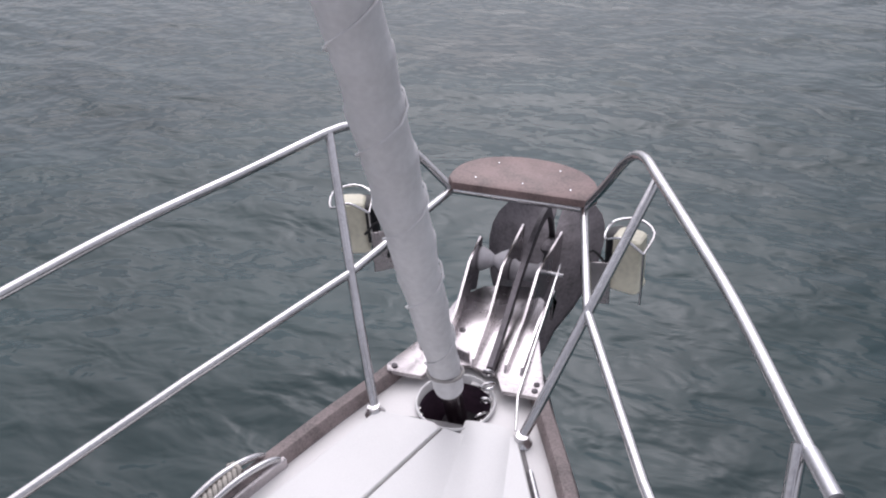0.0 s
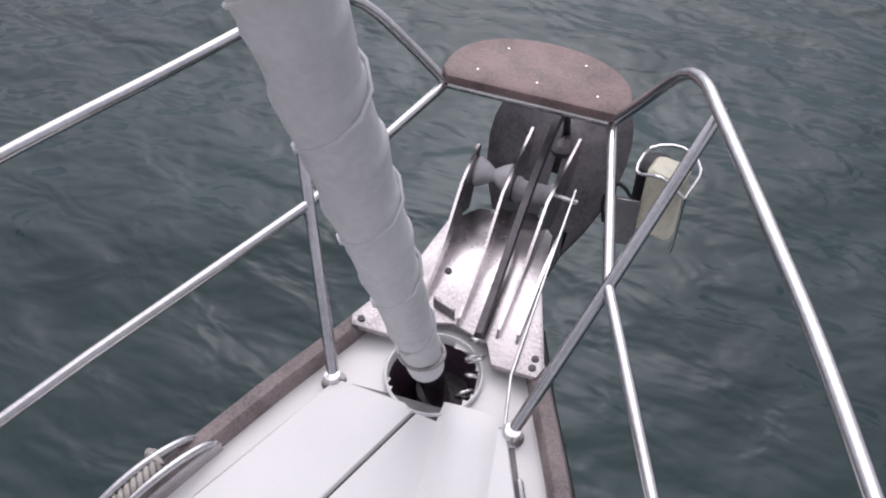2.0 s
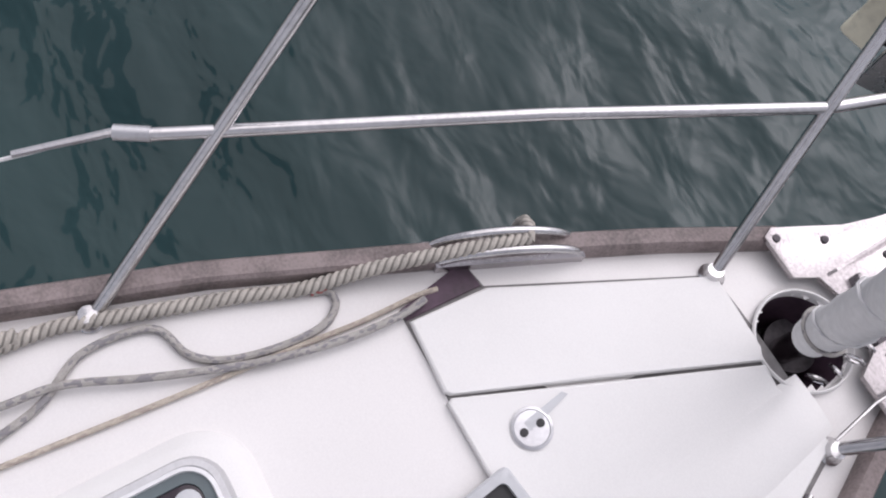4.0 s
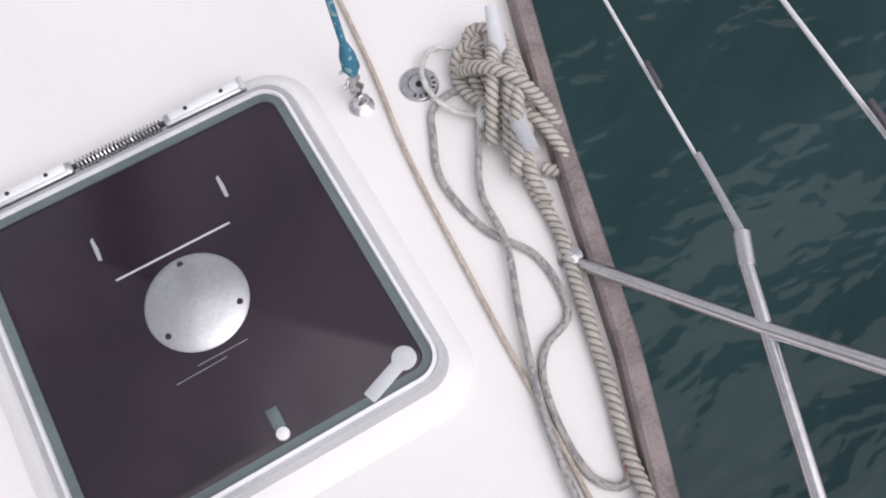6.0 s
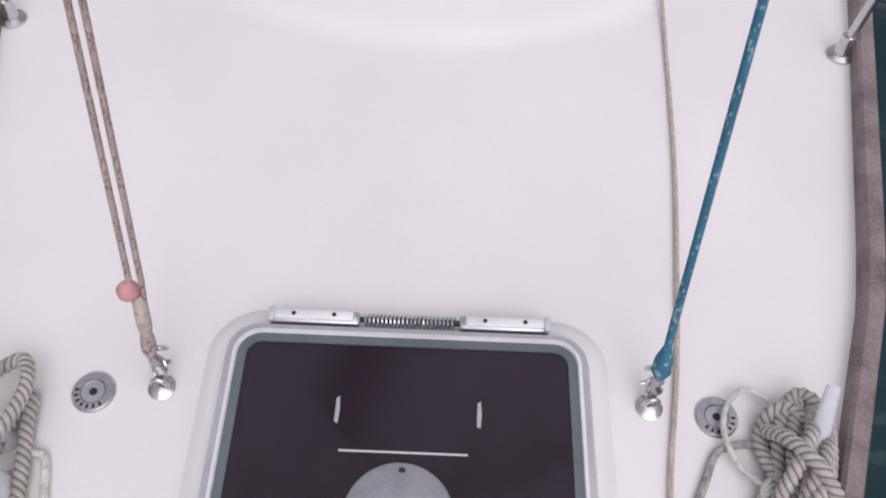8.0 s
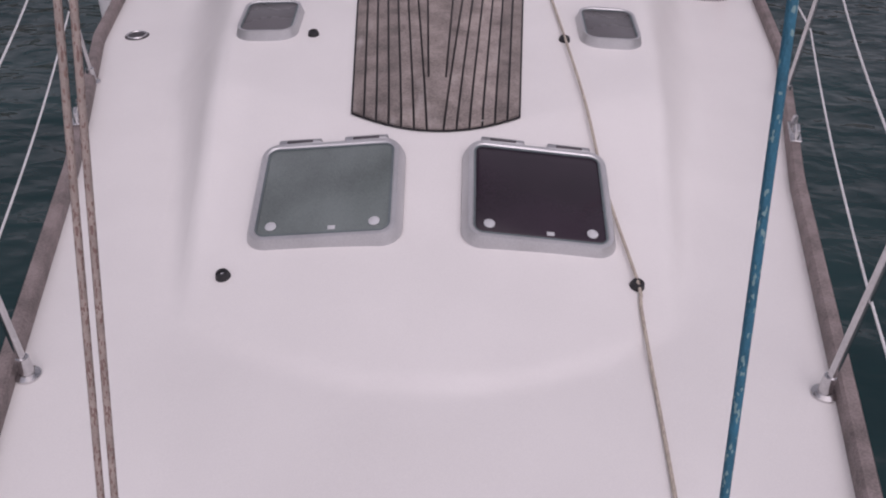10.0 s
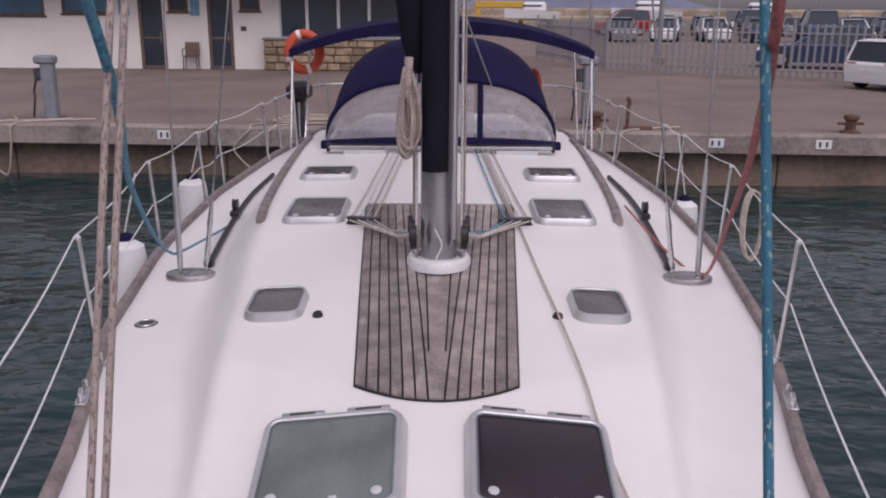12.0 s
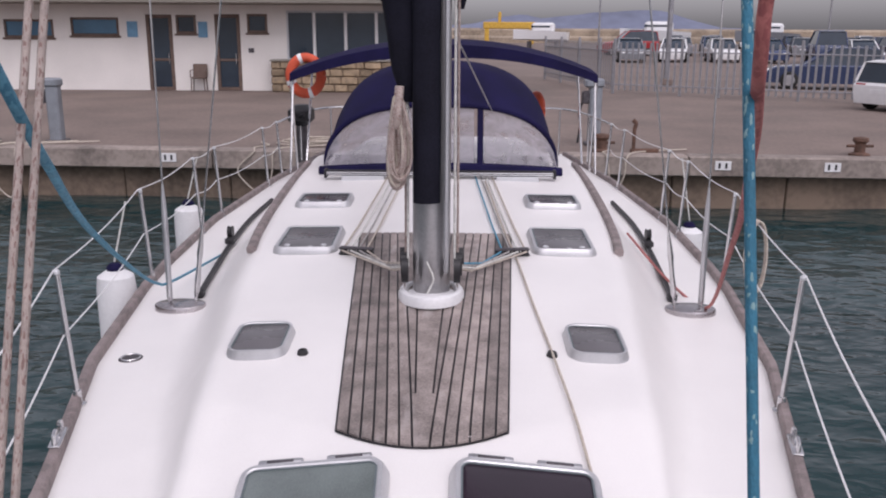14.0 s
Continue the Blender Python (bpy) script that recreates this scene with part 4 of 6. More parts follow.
def build_pad_eye(x, y, turn):
    e = thing("pad_eye", "small polished deck eye with a snap shackle", "pad eye", on(x, y, 0, turn), group="pad eyes")
    part("base", Shape().lathe([(0, 0), (0.026, 0), (0.027, 0.004), (0.018, 0.01), (0.012, 0.014), (0, 0.015)], 20), STEEL, e)
    part("snap_body", Shape().tube([(0.0, 0.012, 0.035), (0.006, 0.016, 0.05), (-0.003, 0.02, 0.066), (0.004, 0.022, 0.08), (0.002, 0.022, 0.1)], [0.007, 0.013, 0.009, 0.012, 0.006], 10), PLATE, e, "tarnished snap shackle body")
    part("bow", Shape().tube([(0.016 * math.cos(a), 0, 0.012 + 0.026 * math.sin(a)) for a in np.linspace(0, math.pi, 13)], 0.005, 8), STEEL, e)
    part("shackle", Shape().tube(circle((0, 0.022, 0.045), 0.012, 50, 17, ry=0.02), 0.0045, 8), STEEL, e)
    part("shackle_pin", Shape().tube([(-0.022, 0.03, 0.05), (0.02, 0.034, 0.055)], 0.005, 8), STEEL, e)
    part("swivel", Shape().tube(circle((0, 0.05, 0.075), 0.01, 120, 17, ry=0.018), 0.0045, 8), STEEL, e)


def build_filler(x, y, turn):
    c = thing("filler_cap", "round polished deck filler cap with a key slot", "filler cap", on(x, y, 0, turn), group="filler caps")
    part("flange", Shape().lathe([(0.024, 0.004), (0.025, 0.006), (0.04, 0.006), (0.043, 0.003), (0.044, 0)], 32, cap=False), STEEL, c)
    part("lid", Shape().lathe([(0, 0.003), (0.022, 0.003), (0.0235, 0.005), (0.0235, 0)], 24), ALU, c)
    part("key_slot", Shape().lathe([(0, 0.003), (0.008, 0.003), (0.008, 0.0042), (0, 0.0045)], 12), RUBBER, c)
    for k in range(7):
        a = radians(200 + 22 * k)
        part("mark", Shape().box(-0.0025, 0.0025, -0.004, 0.004, 0.006, 0.0066, 0, pose(0.032 * math.cos(a), 0.032 * math.sin(a), 0, 0, 0, math.degrees(a) + 90)), RUBBER, c)


def build_fairlead(x, y):
    c = thing("line_lead", "small black bullseye line lead on the coachroof", "fairlead", on(x, y, 0), group="line leads")
    part("ring", Shape().lathe([(0.005, 0.008), (0.01, 0.02), (0.019, 0.018), (0.023, 0.006), (0.024, 0)], 18, cap=False), RUBBER, c)
    part("eye", Shape().lathe([(0, 0.004), (0.011, 0.006), (0.011, 0.014), (0, 0.01)], 12), STEEL, c)


def near_cleat(points):
    """Sets the turns of rope where the port cleat stands."""
    out = []
    for p in points:
        f = smooth(-0.62, -0.42, p[1])
        out.append((p[0] - 0.028 * f, p[1] - 0.012 * f, *p[2:]))
    return out


def build_mooring_rope():
    r = thing("mooring_rope", "thick beige three-strand mooring rope made fast to the cleat", "mooring rope")
    z = 0.022
    main = [(0.425, -1.43, 0.075), (0.448, -1.355, 0.075), (0.482, -1.24, 0.066), (0.515, -1.13, 0.045)] + over([(0.545, -1.0), (0.58, -0.9), (0.61, -0.8), (0.64, -0.7), (0.675, -0.585), (0.708, -0.46)], 0.018)
    main += [(0.728, -0.37, 0.045), (0.742, -0.28, 0.07), (0.757, -0.18, 0.065), (0.79, -0.1, 0.04)]
    part("standing_part", laid(spline(near_cleat(main), 0.0045)), LAID, r)
    second = [(0.7, -0.52, 0.03), (0.715, -0.44, 0.05), (0.745, -0.38, 0.05), (0.8, -0.3, 0.045), (0.83, -0.2, 0.05), (0.83, -0.12, 0.05), (0.79, -0.09, 0.05), (0.75, -0.14, 0.05), (0.725, -0.25, 0.045), (0.73, -0.35, 0.05)]
    part("turn", laid(spline(near_cleat(second), 0.0045)), LAID, r)
    third = [(0.73, -0.38, 0.085), (0.775, -0.3, 0.1), (0.8, -0.2, 0.085), (0.775, -0.13, 0.08), (0.73, -0.13, 0.07), (0.705, -0.18, 0.045), (0.72, -0.25, 0.06), (0.78, -0.33, 0.085), (0.8, -0.42, 0.06), (0.785, -0.47, 0.035), (0.75, -0.44, 0.03)]
    part("turn", laid(spline(near_cleat([(a, b, c * 0.72) for a, b, c in third]), 0.0045)), LAID, r)
    lift = surf(0.762, -0.275)
    for k, (dx, dy, dz) in enumerate(((0.0, -0.035, 0.0), (0.012, 0.012, 0.004), (-0.006, 0.05, 0.0))):
        cross = [(0.692, -0.395, 0.03), (0.712, -0.36, 0.06), (0.738, -0.315, 0.098), (0.764, -0.272, 0.11), (0.79, -0.228, 0.094), (0.81, -0.19, 0.055), (0.818, -0.165, 0.03)]
        part("turn", laid(spline(near_cleat([(a + dx, b + dy, c + dz + lift) for a, b, c in cross]), 0.0045)), LAID, r)
    last = [(0.825, -0.375, 0.03), (0.81, -0.345, 0.075), (0.785, -0.305, 0.118), (0.755, -0.255, 0.13), (0.728, -0.205, 0.1), (0.712, -0.17, 0.05)]
    part("turn", laid(spline(near_cleat([(a, b, c + lift) for a, b, c in last]), 0.0045)), LAID, r)
    out = [(0.425, -1.425, 0.075), (0.44, -1.44, 0.072), (0.475, -1.46, 0.02), (0.49, -1.48, -0.15), (0.5, -1.5, -0.6), (0.52, -1.55, -1.5)]
    part("outboard_end", laid(spline(out, 0.01)), LAID, r)
    s = thing("mooring_rope", "thick beige three-strand rope on the other bow cleat", "mooring rope")
    part("standing_part", laid(spline(over([(-0.76, -0.28), (-0.72, -0.16), (-0.705, -0.24), (-0.69, -0.33), (-0.675, -0.42), (-0.645, -0.5), (-0.61, -0.6), (-0.56, -0.75), (-0.53, -0.95), (-0.5, -1.15), (-0.47, -1.34)], 0.02) + [(-0.465, -1.39, 0.06)], 0.0045)), LAID, s)
    part("turn", laid(spline([(-0.8, -0.12, 0.04), (-0.74, -0.1, 0.06), (-0.71, -0.17, 0.08), (-0.73, -0.28, 0.1), (-0.79, -0.35, 0.08), (-0.83, -0.28, 0.05), (-0.81, -0.17, 0.05)], 0.0045)), LAID, s)
    w = thing("whipped_line_end", "white braided line end lying on the deck", "rope", shape=Shape().tube(spline(over([(-0.7, -0.27), (-0.668, -0.272), (-0.655, -0.3), (-0.632, -0.4), (-0.605, -0.5), (-0.578, -0.6), (-0.54, -0.75)], 0.009), 0.015), 0.0085, 9), material=WHITELINE)


def build_small_lines():
    a = [(0.735, -0.2), (0.697, -0.185), (0.63, -0.2), (0.595, -0.26), (0.558, -0.36), (0.568, -0.497), (0.607, -0.6), (0.61, -0.69), (0.588, -0.744), (0.523, -0.77), (0.482, -0.826), (0.461, -0.923), (0.463, -1.01), (0.495, -1.05), (0.522, -1.045), (0.53, -1.02)]
    g = thing("coiled_grey_line", "loose grey braided line snaking over the foredeck", "rope")
    part("line", Shape().tube(spline(over(near_cleat(a), 0.009), 0.012), 0.0078, 9), GREYLINE, g)
    p = over([(0.53, -1.03)], 0.01)[0]
    part("whipping", Shape().tube([(p[0] - 0.004, p[1] - 0.016, p[2]), (p[0] + 0.004, p[1] + 0.014, p[2])], 0.0092, 9), REDLINE, g, "red whipped rope end")
    b = [(0.7, -0.27), (0.676, -0.31), (0.612, -0.423), (0.575, -0.554), (0.517, -0.682), (0.478, -0.786), (0.445, -0.892), (0.418, -1.026), (0.412, -1.146), (0.42, -1.2)]
    thing("slack_grey_line", "second grey braided line led forward to the locker", "rope", shape=Shape().tube(spline(over(near_cleat(b), 0.02), 0.012), 0.0075, 9), material=GREYLINE)
    f = over([(0.43, -1.235), (0.436, -1.19), (0.437, -1.08), (0.447, -0.95), (0.457, -0.8), (0.472, -0.59), (0.497, -0.3), (0.538, -0.05), (0.568, 0.2), (0.597, 0.5), (0.62, 0.9), (0.63, 1.2)], 0.008) + over([(0.634, 1.29)], 0.014)
    f += over([(0.58, 1.7), (0.55, 2.1), (0.522, 2.6)], 0.016) + over([(0.49, 3.2), (0.46, 3.9), (0.42, 4.6), (0.36, 6.0)], 0.012)
    thing("furling_line", "thin beige furling line led aft along the deck", "rope", shape=Shape().tube(spline(f, 0.03), 0.0055, 8), material=BEIGELINE)
    k = thing("tied_white_loop", "thin white cord loop tied to the cleat", "rope")
    lp = over(near_cleat([(0.7, -0.27), (0.66, -0.235), (0.64, -0.18), (0.648, -0.12), (0.69, -0.078), (0.738, -0.1), (0.752, -0.17)]), 0.022)
    part("loop", Shape().tube(spline(lp, 0.01), 0.0058, 8), WHITELINE, k)
    c = over(near_cleat([(0.706, -0.285)]), 0.022)[0]
    for t in range(3):
        part("knot_turn", Shape().tube(circle((c[0], c[1] - 0.008 + 0.011 * t, c[2]), 0.017, 70, 15, 20 + 12 * t), 0.0062, 8), WHITELINE, k)


def build_halyard(name, label, foot, slope, mat, r, gap=0.0, ball=False):
    g = thing(name, label, "halyard")
    e = Vector(foot)
    d = Vector((slope[0], slope[1], 1.0)).normalized()
    side = Vector((0.0095, 0.003, 0.0)) if gap else Vector((0, 0, 0))
    for k in ((1, -1) if gap else (0,)):
        pts = [e + d * t + side * k * min(1, t * 6) * (1 + gap * t) for t in np.linspace(0.05, 9, 140)]
        part("line", Shape().tube(pts, r, 10), mat, g)
    part("splice", Shape().tube([e + d * t for t in (0.0, 0.02, 0.05, 0.08)], [r * 1.3, r * 2.6, r * 2.3, r * 1.1], 12), mat, g)
    if ball:
        part("stopper_ball", Shape().lathe([(0, -0.02), (0.012, -0.017), (0.02, -0.006), (0.02, 0.006), (0.012, 0.017), (0, 0.02)], 16, Matrix.Translation(e + d * 0.165 - side * 1.5)), shader("pink_stopper", (0.6, 0.3, 0.3), 0.5), g, "small pink stopper ball")
        part("knot", Shape().tube([e + d * t for t in (0.05, 0.08, 0.12, 0.15)], [0.009, 0.014, 0.0135, 0.008], 10), BEIGELINE, g)


def build_sheets():
    blue = [(-0.2, -0.75, 2.04), (-0.38, -0.2, 1.88), (-0.44, 0.15, 1.72), (-0.46, 0.3, 1.58), (-0.53, 0.55, 1.43), (-0.8, 1.32, 1.14), (-1.237, 2.754, 0.627), (-1.52, 3.799, 0.262), (-1.59, 4.284, 0.137), (-1.576, 5.485, 0.009)]
    thing("headsail_sheet", "slack pale blue headsail sheet led aft to its track", "rope", shape=Shape().tube(spline(blue, 0.03), 0.0082, 10), material=BLUELINE)
    red = [(0.2, -0.75, 1.95), (0.4, -0.1, 1.8), (0.452, 0.228, 1.705), (0.47, 0.3, 1.58), (0.6, 0.677, 1.423), (0.958, 1.812, 0.998), (1.594, 4.1, 0.05), (1.5, 4.6, 0.06), (1.44, 5.7, 0.12)]
    thing("headsail_sheet", "faded red headsail sheet led aft past the shrouds", "rope", shape=Shape().tube(spline(red, 0.03), 0.0088, 10), material=REDLINE)
    k = thing("hanging_coil", "small ochre rope coil hung on the lifeline", "rope")
    for t in range(5):
        part("loop", Shape().tube(circle((1.78, 3.86 + 0.012 * t, 0.42), 0.05 + 0.004 * t, 86, 21, 4 * t, ry=0.2), 0.006, 7), BEIGELINE, k)


for _s in (1, -1):
    build_cleat(_s)
    build_chock(_s)
    build_pad_eye(_s * 0.475, -0.13, _s * 8)
    build_filler(_s * 0.607, -0.142, _s * 25)
    build_fairlead(_s * 0.632, 1.29)
    build_fairlead(_s * 0.52, 2.63)
build_mooring_rope()
build_small_lines()
build_halyard("spare_halyard", "teal halyard clipped to a deck eye", (0.477, -0.108, 0.11), (0.0, 0.32), TEALLINE, 0.0074)
build_halyard("doubled_halyard", "doubled white halyard with brown flecks on a deck eye", (-0.479, -0.108, 0.11), (0.005, 0.36), FLECKLINE, 0.0057, gap=0.001, ball=True)
build_sheets()


# ---- stanchions, lifelines, rigging ----
POSTS = [(0.9, 1.085), (2.78, 1.555), (4.7, 1.87), (6.1, 1.935), (6.75, 1.94), (8.3, 1.85), (8.9, 1.82)]


def build_stanchion(s, y, x):
    c = thing("stanchion", "slim stainless steel stanchion at the deck edge", "stanchion", pose(s * x, y, surf(x, y)), group="stanchions")
    part("foot", Shape().lathe([(0, 0), (0.034, 0), (0.035, 0.008), (0.02, 0.014), (0.017, 0.07), (0.0, 0.072)], 18), STEEL, c)
    part("post", Shape().tube([(0, 0, 0.02), (s * 0.035, 0, 0.61)], 0.0125, 12), STEEL, c)
    part("cap", Shape().lathe([(0.0135, 0), (0.014, 0.012), (0.008, 0.02), (0, 0.021)], 12, pose(s * 0.035, 0, 0.605)), GREYPLASTIC, c)


def build_lifelines(s):
    ends = ((0.885, -1.18, 0.612), (0.862, -0.815, 0.246)) if s > 0 else ((0.812, -1.21, 0.615), (0.835, -0.79, 0.246))
    for z, front in zip((0.6, 0.31), ends):
        f = thing("lifeline", "white-coated wire lifeline strung along the stanchions", "lifeline")
        pts = [(s * front[0], front[1], front[2])] + [(s * (x + 0.035 * z / 0.61 + 0.013), y, z + 0.02) for y, x in POSTS]
        path = []
        for a, b in zip(pts, pts[1:]):
            for t in np.linspace(0, 1, 12)[:-1]:
                p = Vector(a).lerp(Vector(b), t)
                path.append((p.x, p.y, p.z - 0.03 * math.sin(math.pi * t)))
        part("wire", Shape().tube(path + [pts[-1]], 0.0036, 7), WHITEPLASTIC, f)
        d = (Vector(pts[1]) - Vector(pts[0])).normalized()
        part("screw_end", Shape().tube([Vector(pts[0]), Vector(pts[0]) + d * 0.16], [0.008, 0.006], 8), STEEL, f)
        part("ferrule", Shape().tube([Vector(pts[0]) + d * 0.3, Vector(pts[0]) + d * 0.36], 0.0055, 8), GALV, f)


def build_shrouds(s):
    c = thing("chainplate", "oval stainless chainplate on the side deck", "chainplate", pose(s * 1.51, 4.13, surf(1.51, 4.13)), group="chainplates")
    part("plate", Shape().prism([(0.15 * math.cos(a), 0.1 * math.sin(a)) for a in np.linspace(0, 2 * math.pi, 29)[:-1]], -0.01, 0.035, bevel=0.012), PLATE, c)
    for dx, dy in ((0.06, 0.0), (-0.09, 0.02)):
        part("tang", Shape().box(-0.006, 0.006, -0.02, 0.02, 0.03, 0.075, 0.004, pose(s * dx, dy, 0)), STEEL, c)
    for dx, dy, top, cover in ((0.06, 0.0, (1.45, 4.1, 14.0), True), (-0.09, 0.02, (0.35, 3.6, 6.5), False)):
        w = thing("shroud", "stainless wire shroud with its turnbuckle" if not cover else "stainless wire shroud in a grey plastic turnbuckle cover", "shroud")
        a, b = Vector((s * (1.51 + dx), 4.13 + dy, surf(1.51, 4.13) + 0.05)), Vector((s * top[0], top[1], top[2]))
        d = (b - a).normalized()
        part("wire", Shape().tube([a + d * 0.3, b], 0.0055, 7), STEEL, w)
        if cover:
            part("turnbuckle_cover", Shape().tube([a + d * t for t in (0, 0.02, 0.45, 0.6, 0.7)], [0.014, 0.017, 0.018, 0.013, 0.006], 12), ALU, w)
        else:
            part("turnbuckle", Shape().tube([a + d * t for t in (0, 0.03, 0.06, 0.14, 0.18, 0.26, 0.3, 0.4, 0.45)], [0.008, 0.008, 0.017, 0.017, 0.014, 0.014, 0.018, 0.011, 0.006], 10), STEEL, w)
    t = thing("sheet_track", "black headsail sheet track beside the coachroof", "track")
    pts = [(s * x, y, surf(x, y) + 0.02) for x, y in ((1.455, 4.35), (1.525, 5.0), (1.59, 5.7), (1.635, 6.5), (1.63, 7.4))]
    part("rail", Shape().tube(spline(pts, 0.1), 0.02, 8), RUBBER, t)
    part("end_stop", Shape().box(-0.028, 0.028, -0.035, 0.035, 0, 0.06, 0.012, pose(s * 1.453, 4.34, surf(1.453, 4.34))), RUBBER, t)
    part("car", Shape().box(-0.035, 0.035, -0.07, 0.07, 0.02, 0.08, 0.015, pose(s * 1.585, 5.65, surf(1.585, 5.65))), RUBBER, t)
    part("sheave", Shape().lathe([(0, -0.018), (0.045, -0.018), (0.036, 0), (0.045, 0.018), (0, 0.018)], 16, pose(s * 1.585, 5.65, surf(1.585, 5.65) + 0.115, 90, 0, 90)), RUBBER, t)


def build_rail_chock(s):
    y = 2.36
    c = thing("rail_fairlead", "small steel fairlead on the toe rail", "fairlead", pose(s * (half(y) - 0.022), y, 0.046, 0, 0, -s * 13))
    part("base", Shape().box(-0.022, 0.022, -0.09, 0.09, 0, 0.012, 0.004), STEEL, c)
    for k in (-1, 1):
        part("horn", Shape().tube(spline([(0, k * 0.075, 0.01), (0, k * 0.07, 0.045), (0, k * 0.03, 0.05)]), 0.009, 8), STEEL, c)


def build_fender(s, y, top):
    c = thing("fender", "white cylindrical fender with a blue end hung overboard", "fender", pose(s * (half(y) + 0.125), y, 0))
    part("body", Shape().lathe([(0, -0.72), (0.06, -0.7), (0.115, -0.62), (0.12, -0.5), (0.12, top - 0.12), (0.11, top - 0.04), (0.05, top), (0, top)], 24), WHITEPLASTIC, c)
    part("end", Shape().lathe([(0.05, top - 0.01), (0.052, top + 0.015), (0.03, top + 0.04), (0, top + 0.04)], 18), NAVY, c, "blue fender end")
    part("lanyard", Shape().tube([(0, 0, top + 0.05), (-s * 0.1, 0, 0.6)], 0.006, 7), WHITELINE, c)


for _s in (1, -1):
    for _y, _x in POSTS:
        build_stanchion(_s, _y, _x)
    build_lifelines(_s)
    build_shrouds(_s)
    build_rail_chock(_s)
build_fender(-1, 4.4, 0.17)
build_fender(-1, 6.3, 0.2)
build_fender(1, 6.4, 0.02)
c = thing("deck_plug", "dark oval deck plate on the side deck", "deck plate", on(-1.52, 3.33, 0))
part("disc", Shape().lathe([(0, 0.006), (0.05, 0.006), (0.058, 0.003), (0.06, 0)], 24), GALV, c)
part("ring", Shape().lathe([(0.042, 0.006), (0.044, 0.009), (0.05, 0.009), (0.052, 0.006)], 24, cap=False), STEEL, c)


# ---- teak mat, mast and its lines ----
def mat_half(y):
    return table([(1.98, 0.3), (4.42, 0.462)], y)


def build_teak():
    t = thing("mast_step_mat", "weathered grey teak planking round the mast foot", "teak mat")
    front = lambda u: 1.9 + 0.1 * u * u
    s, rows = Shape(), []
    for u in np.linspace(-1, 1, 15):
        rows.append([(u * mat_half(y) * 1.01, y, surf(u * mat_half(y), y) + 0.004) for y in np.linspace(front(u) - 0.006, 4.43, 24)])
    s.rings(rows, closed=False, cap=False)
    part("caulking", s, RUBBER, t, "black caulking between the planks")
    # a king plank on the centre line, side planks that die out against it
    outer = lambda y: table([(1.85, 0.026), (2.25, 0.05), (3.1, 0.107), (4.45, 0.19)], y)
    inner = lambda y: table([(2.25, 0.033), (3.1, 0.06), (4.45, 0.1)], y)

    def plank(lo, hi, y0, y1, name="plank"):
        rings = []
        for k in range(27):
            ring = []
            for edge, g, dz in ((lo, 0.0035, 0.004), (lo, 0.0045, 0.011), (hi, -0.0045, 0.011), (hi, -0.0035, 0.004)):
                ya = y0 if y0 else front(edge(1.95) / 0.3) + 0.004
                y = ya + (y1 - ya) * k / 26
                ring.append((edge(y) + g, y, surf(edge(y), y) + dz))
            rings.append(ring)
        part(name, Shape().rings(rings), TEAK, t)

    for side in (1, -1):
        for k in range(6):
            a, b = k / 6, (k + 1) / 6
            e0 = lambda y, f=a: side * (outer(y) + f * (mat_half(y) - outer(y)))
            e1 = lambda y, f=b: side * (outer(y) + f * (mat_half(y) - outer(y)))
            plank(*((e0, e1) if side > 0 else (e1, e0)), None, 4.42)
        n0, n1 = (lambda y: side * inner(y)), (lambda y: side * outer(y))
        plank(*((n0, n1) if side > 0 else (n1, n0)), 2.255, 4.42)
    plank(lambda y: -outer(y), lambda y: outer(y), None, 2.25, "king_plank")
    plank(lambda y: -inner(y), lambda y: inner(y), 2.25, 4.42, "king_plank")


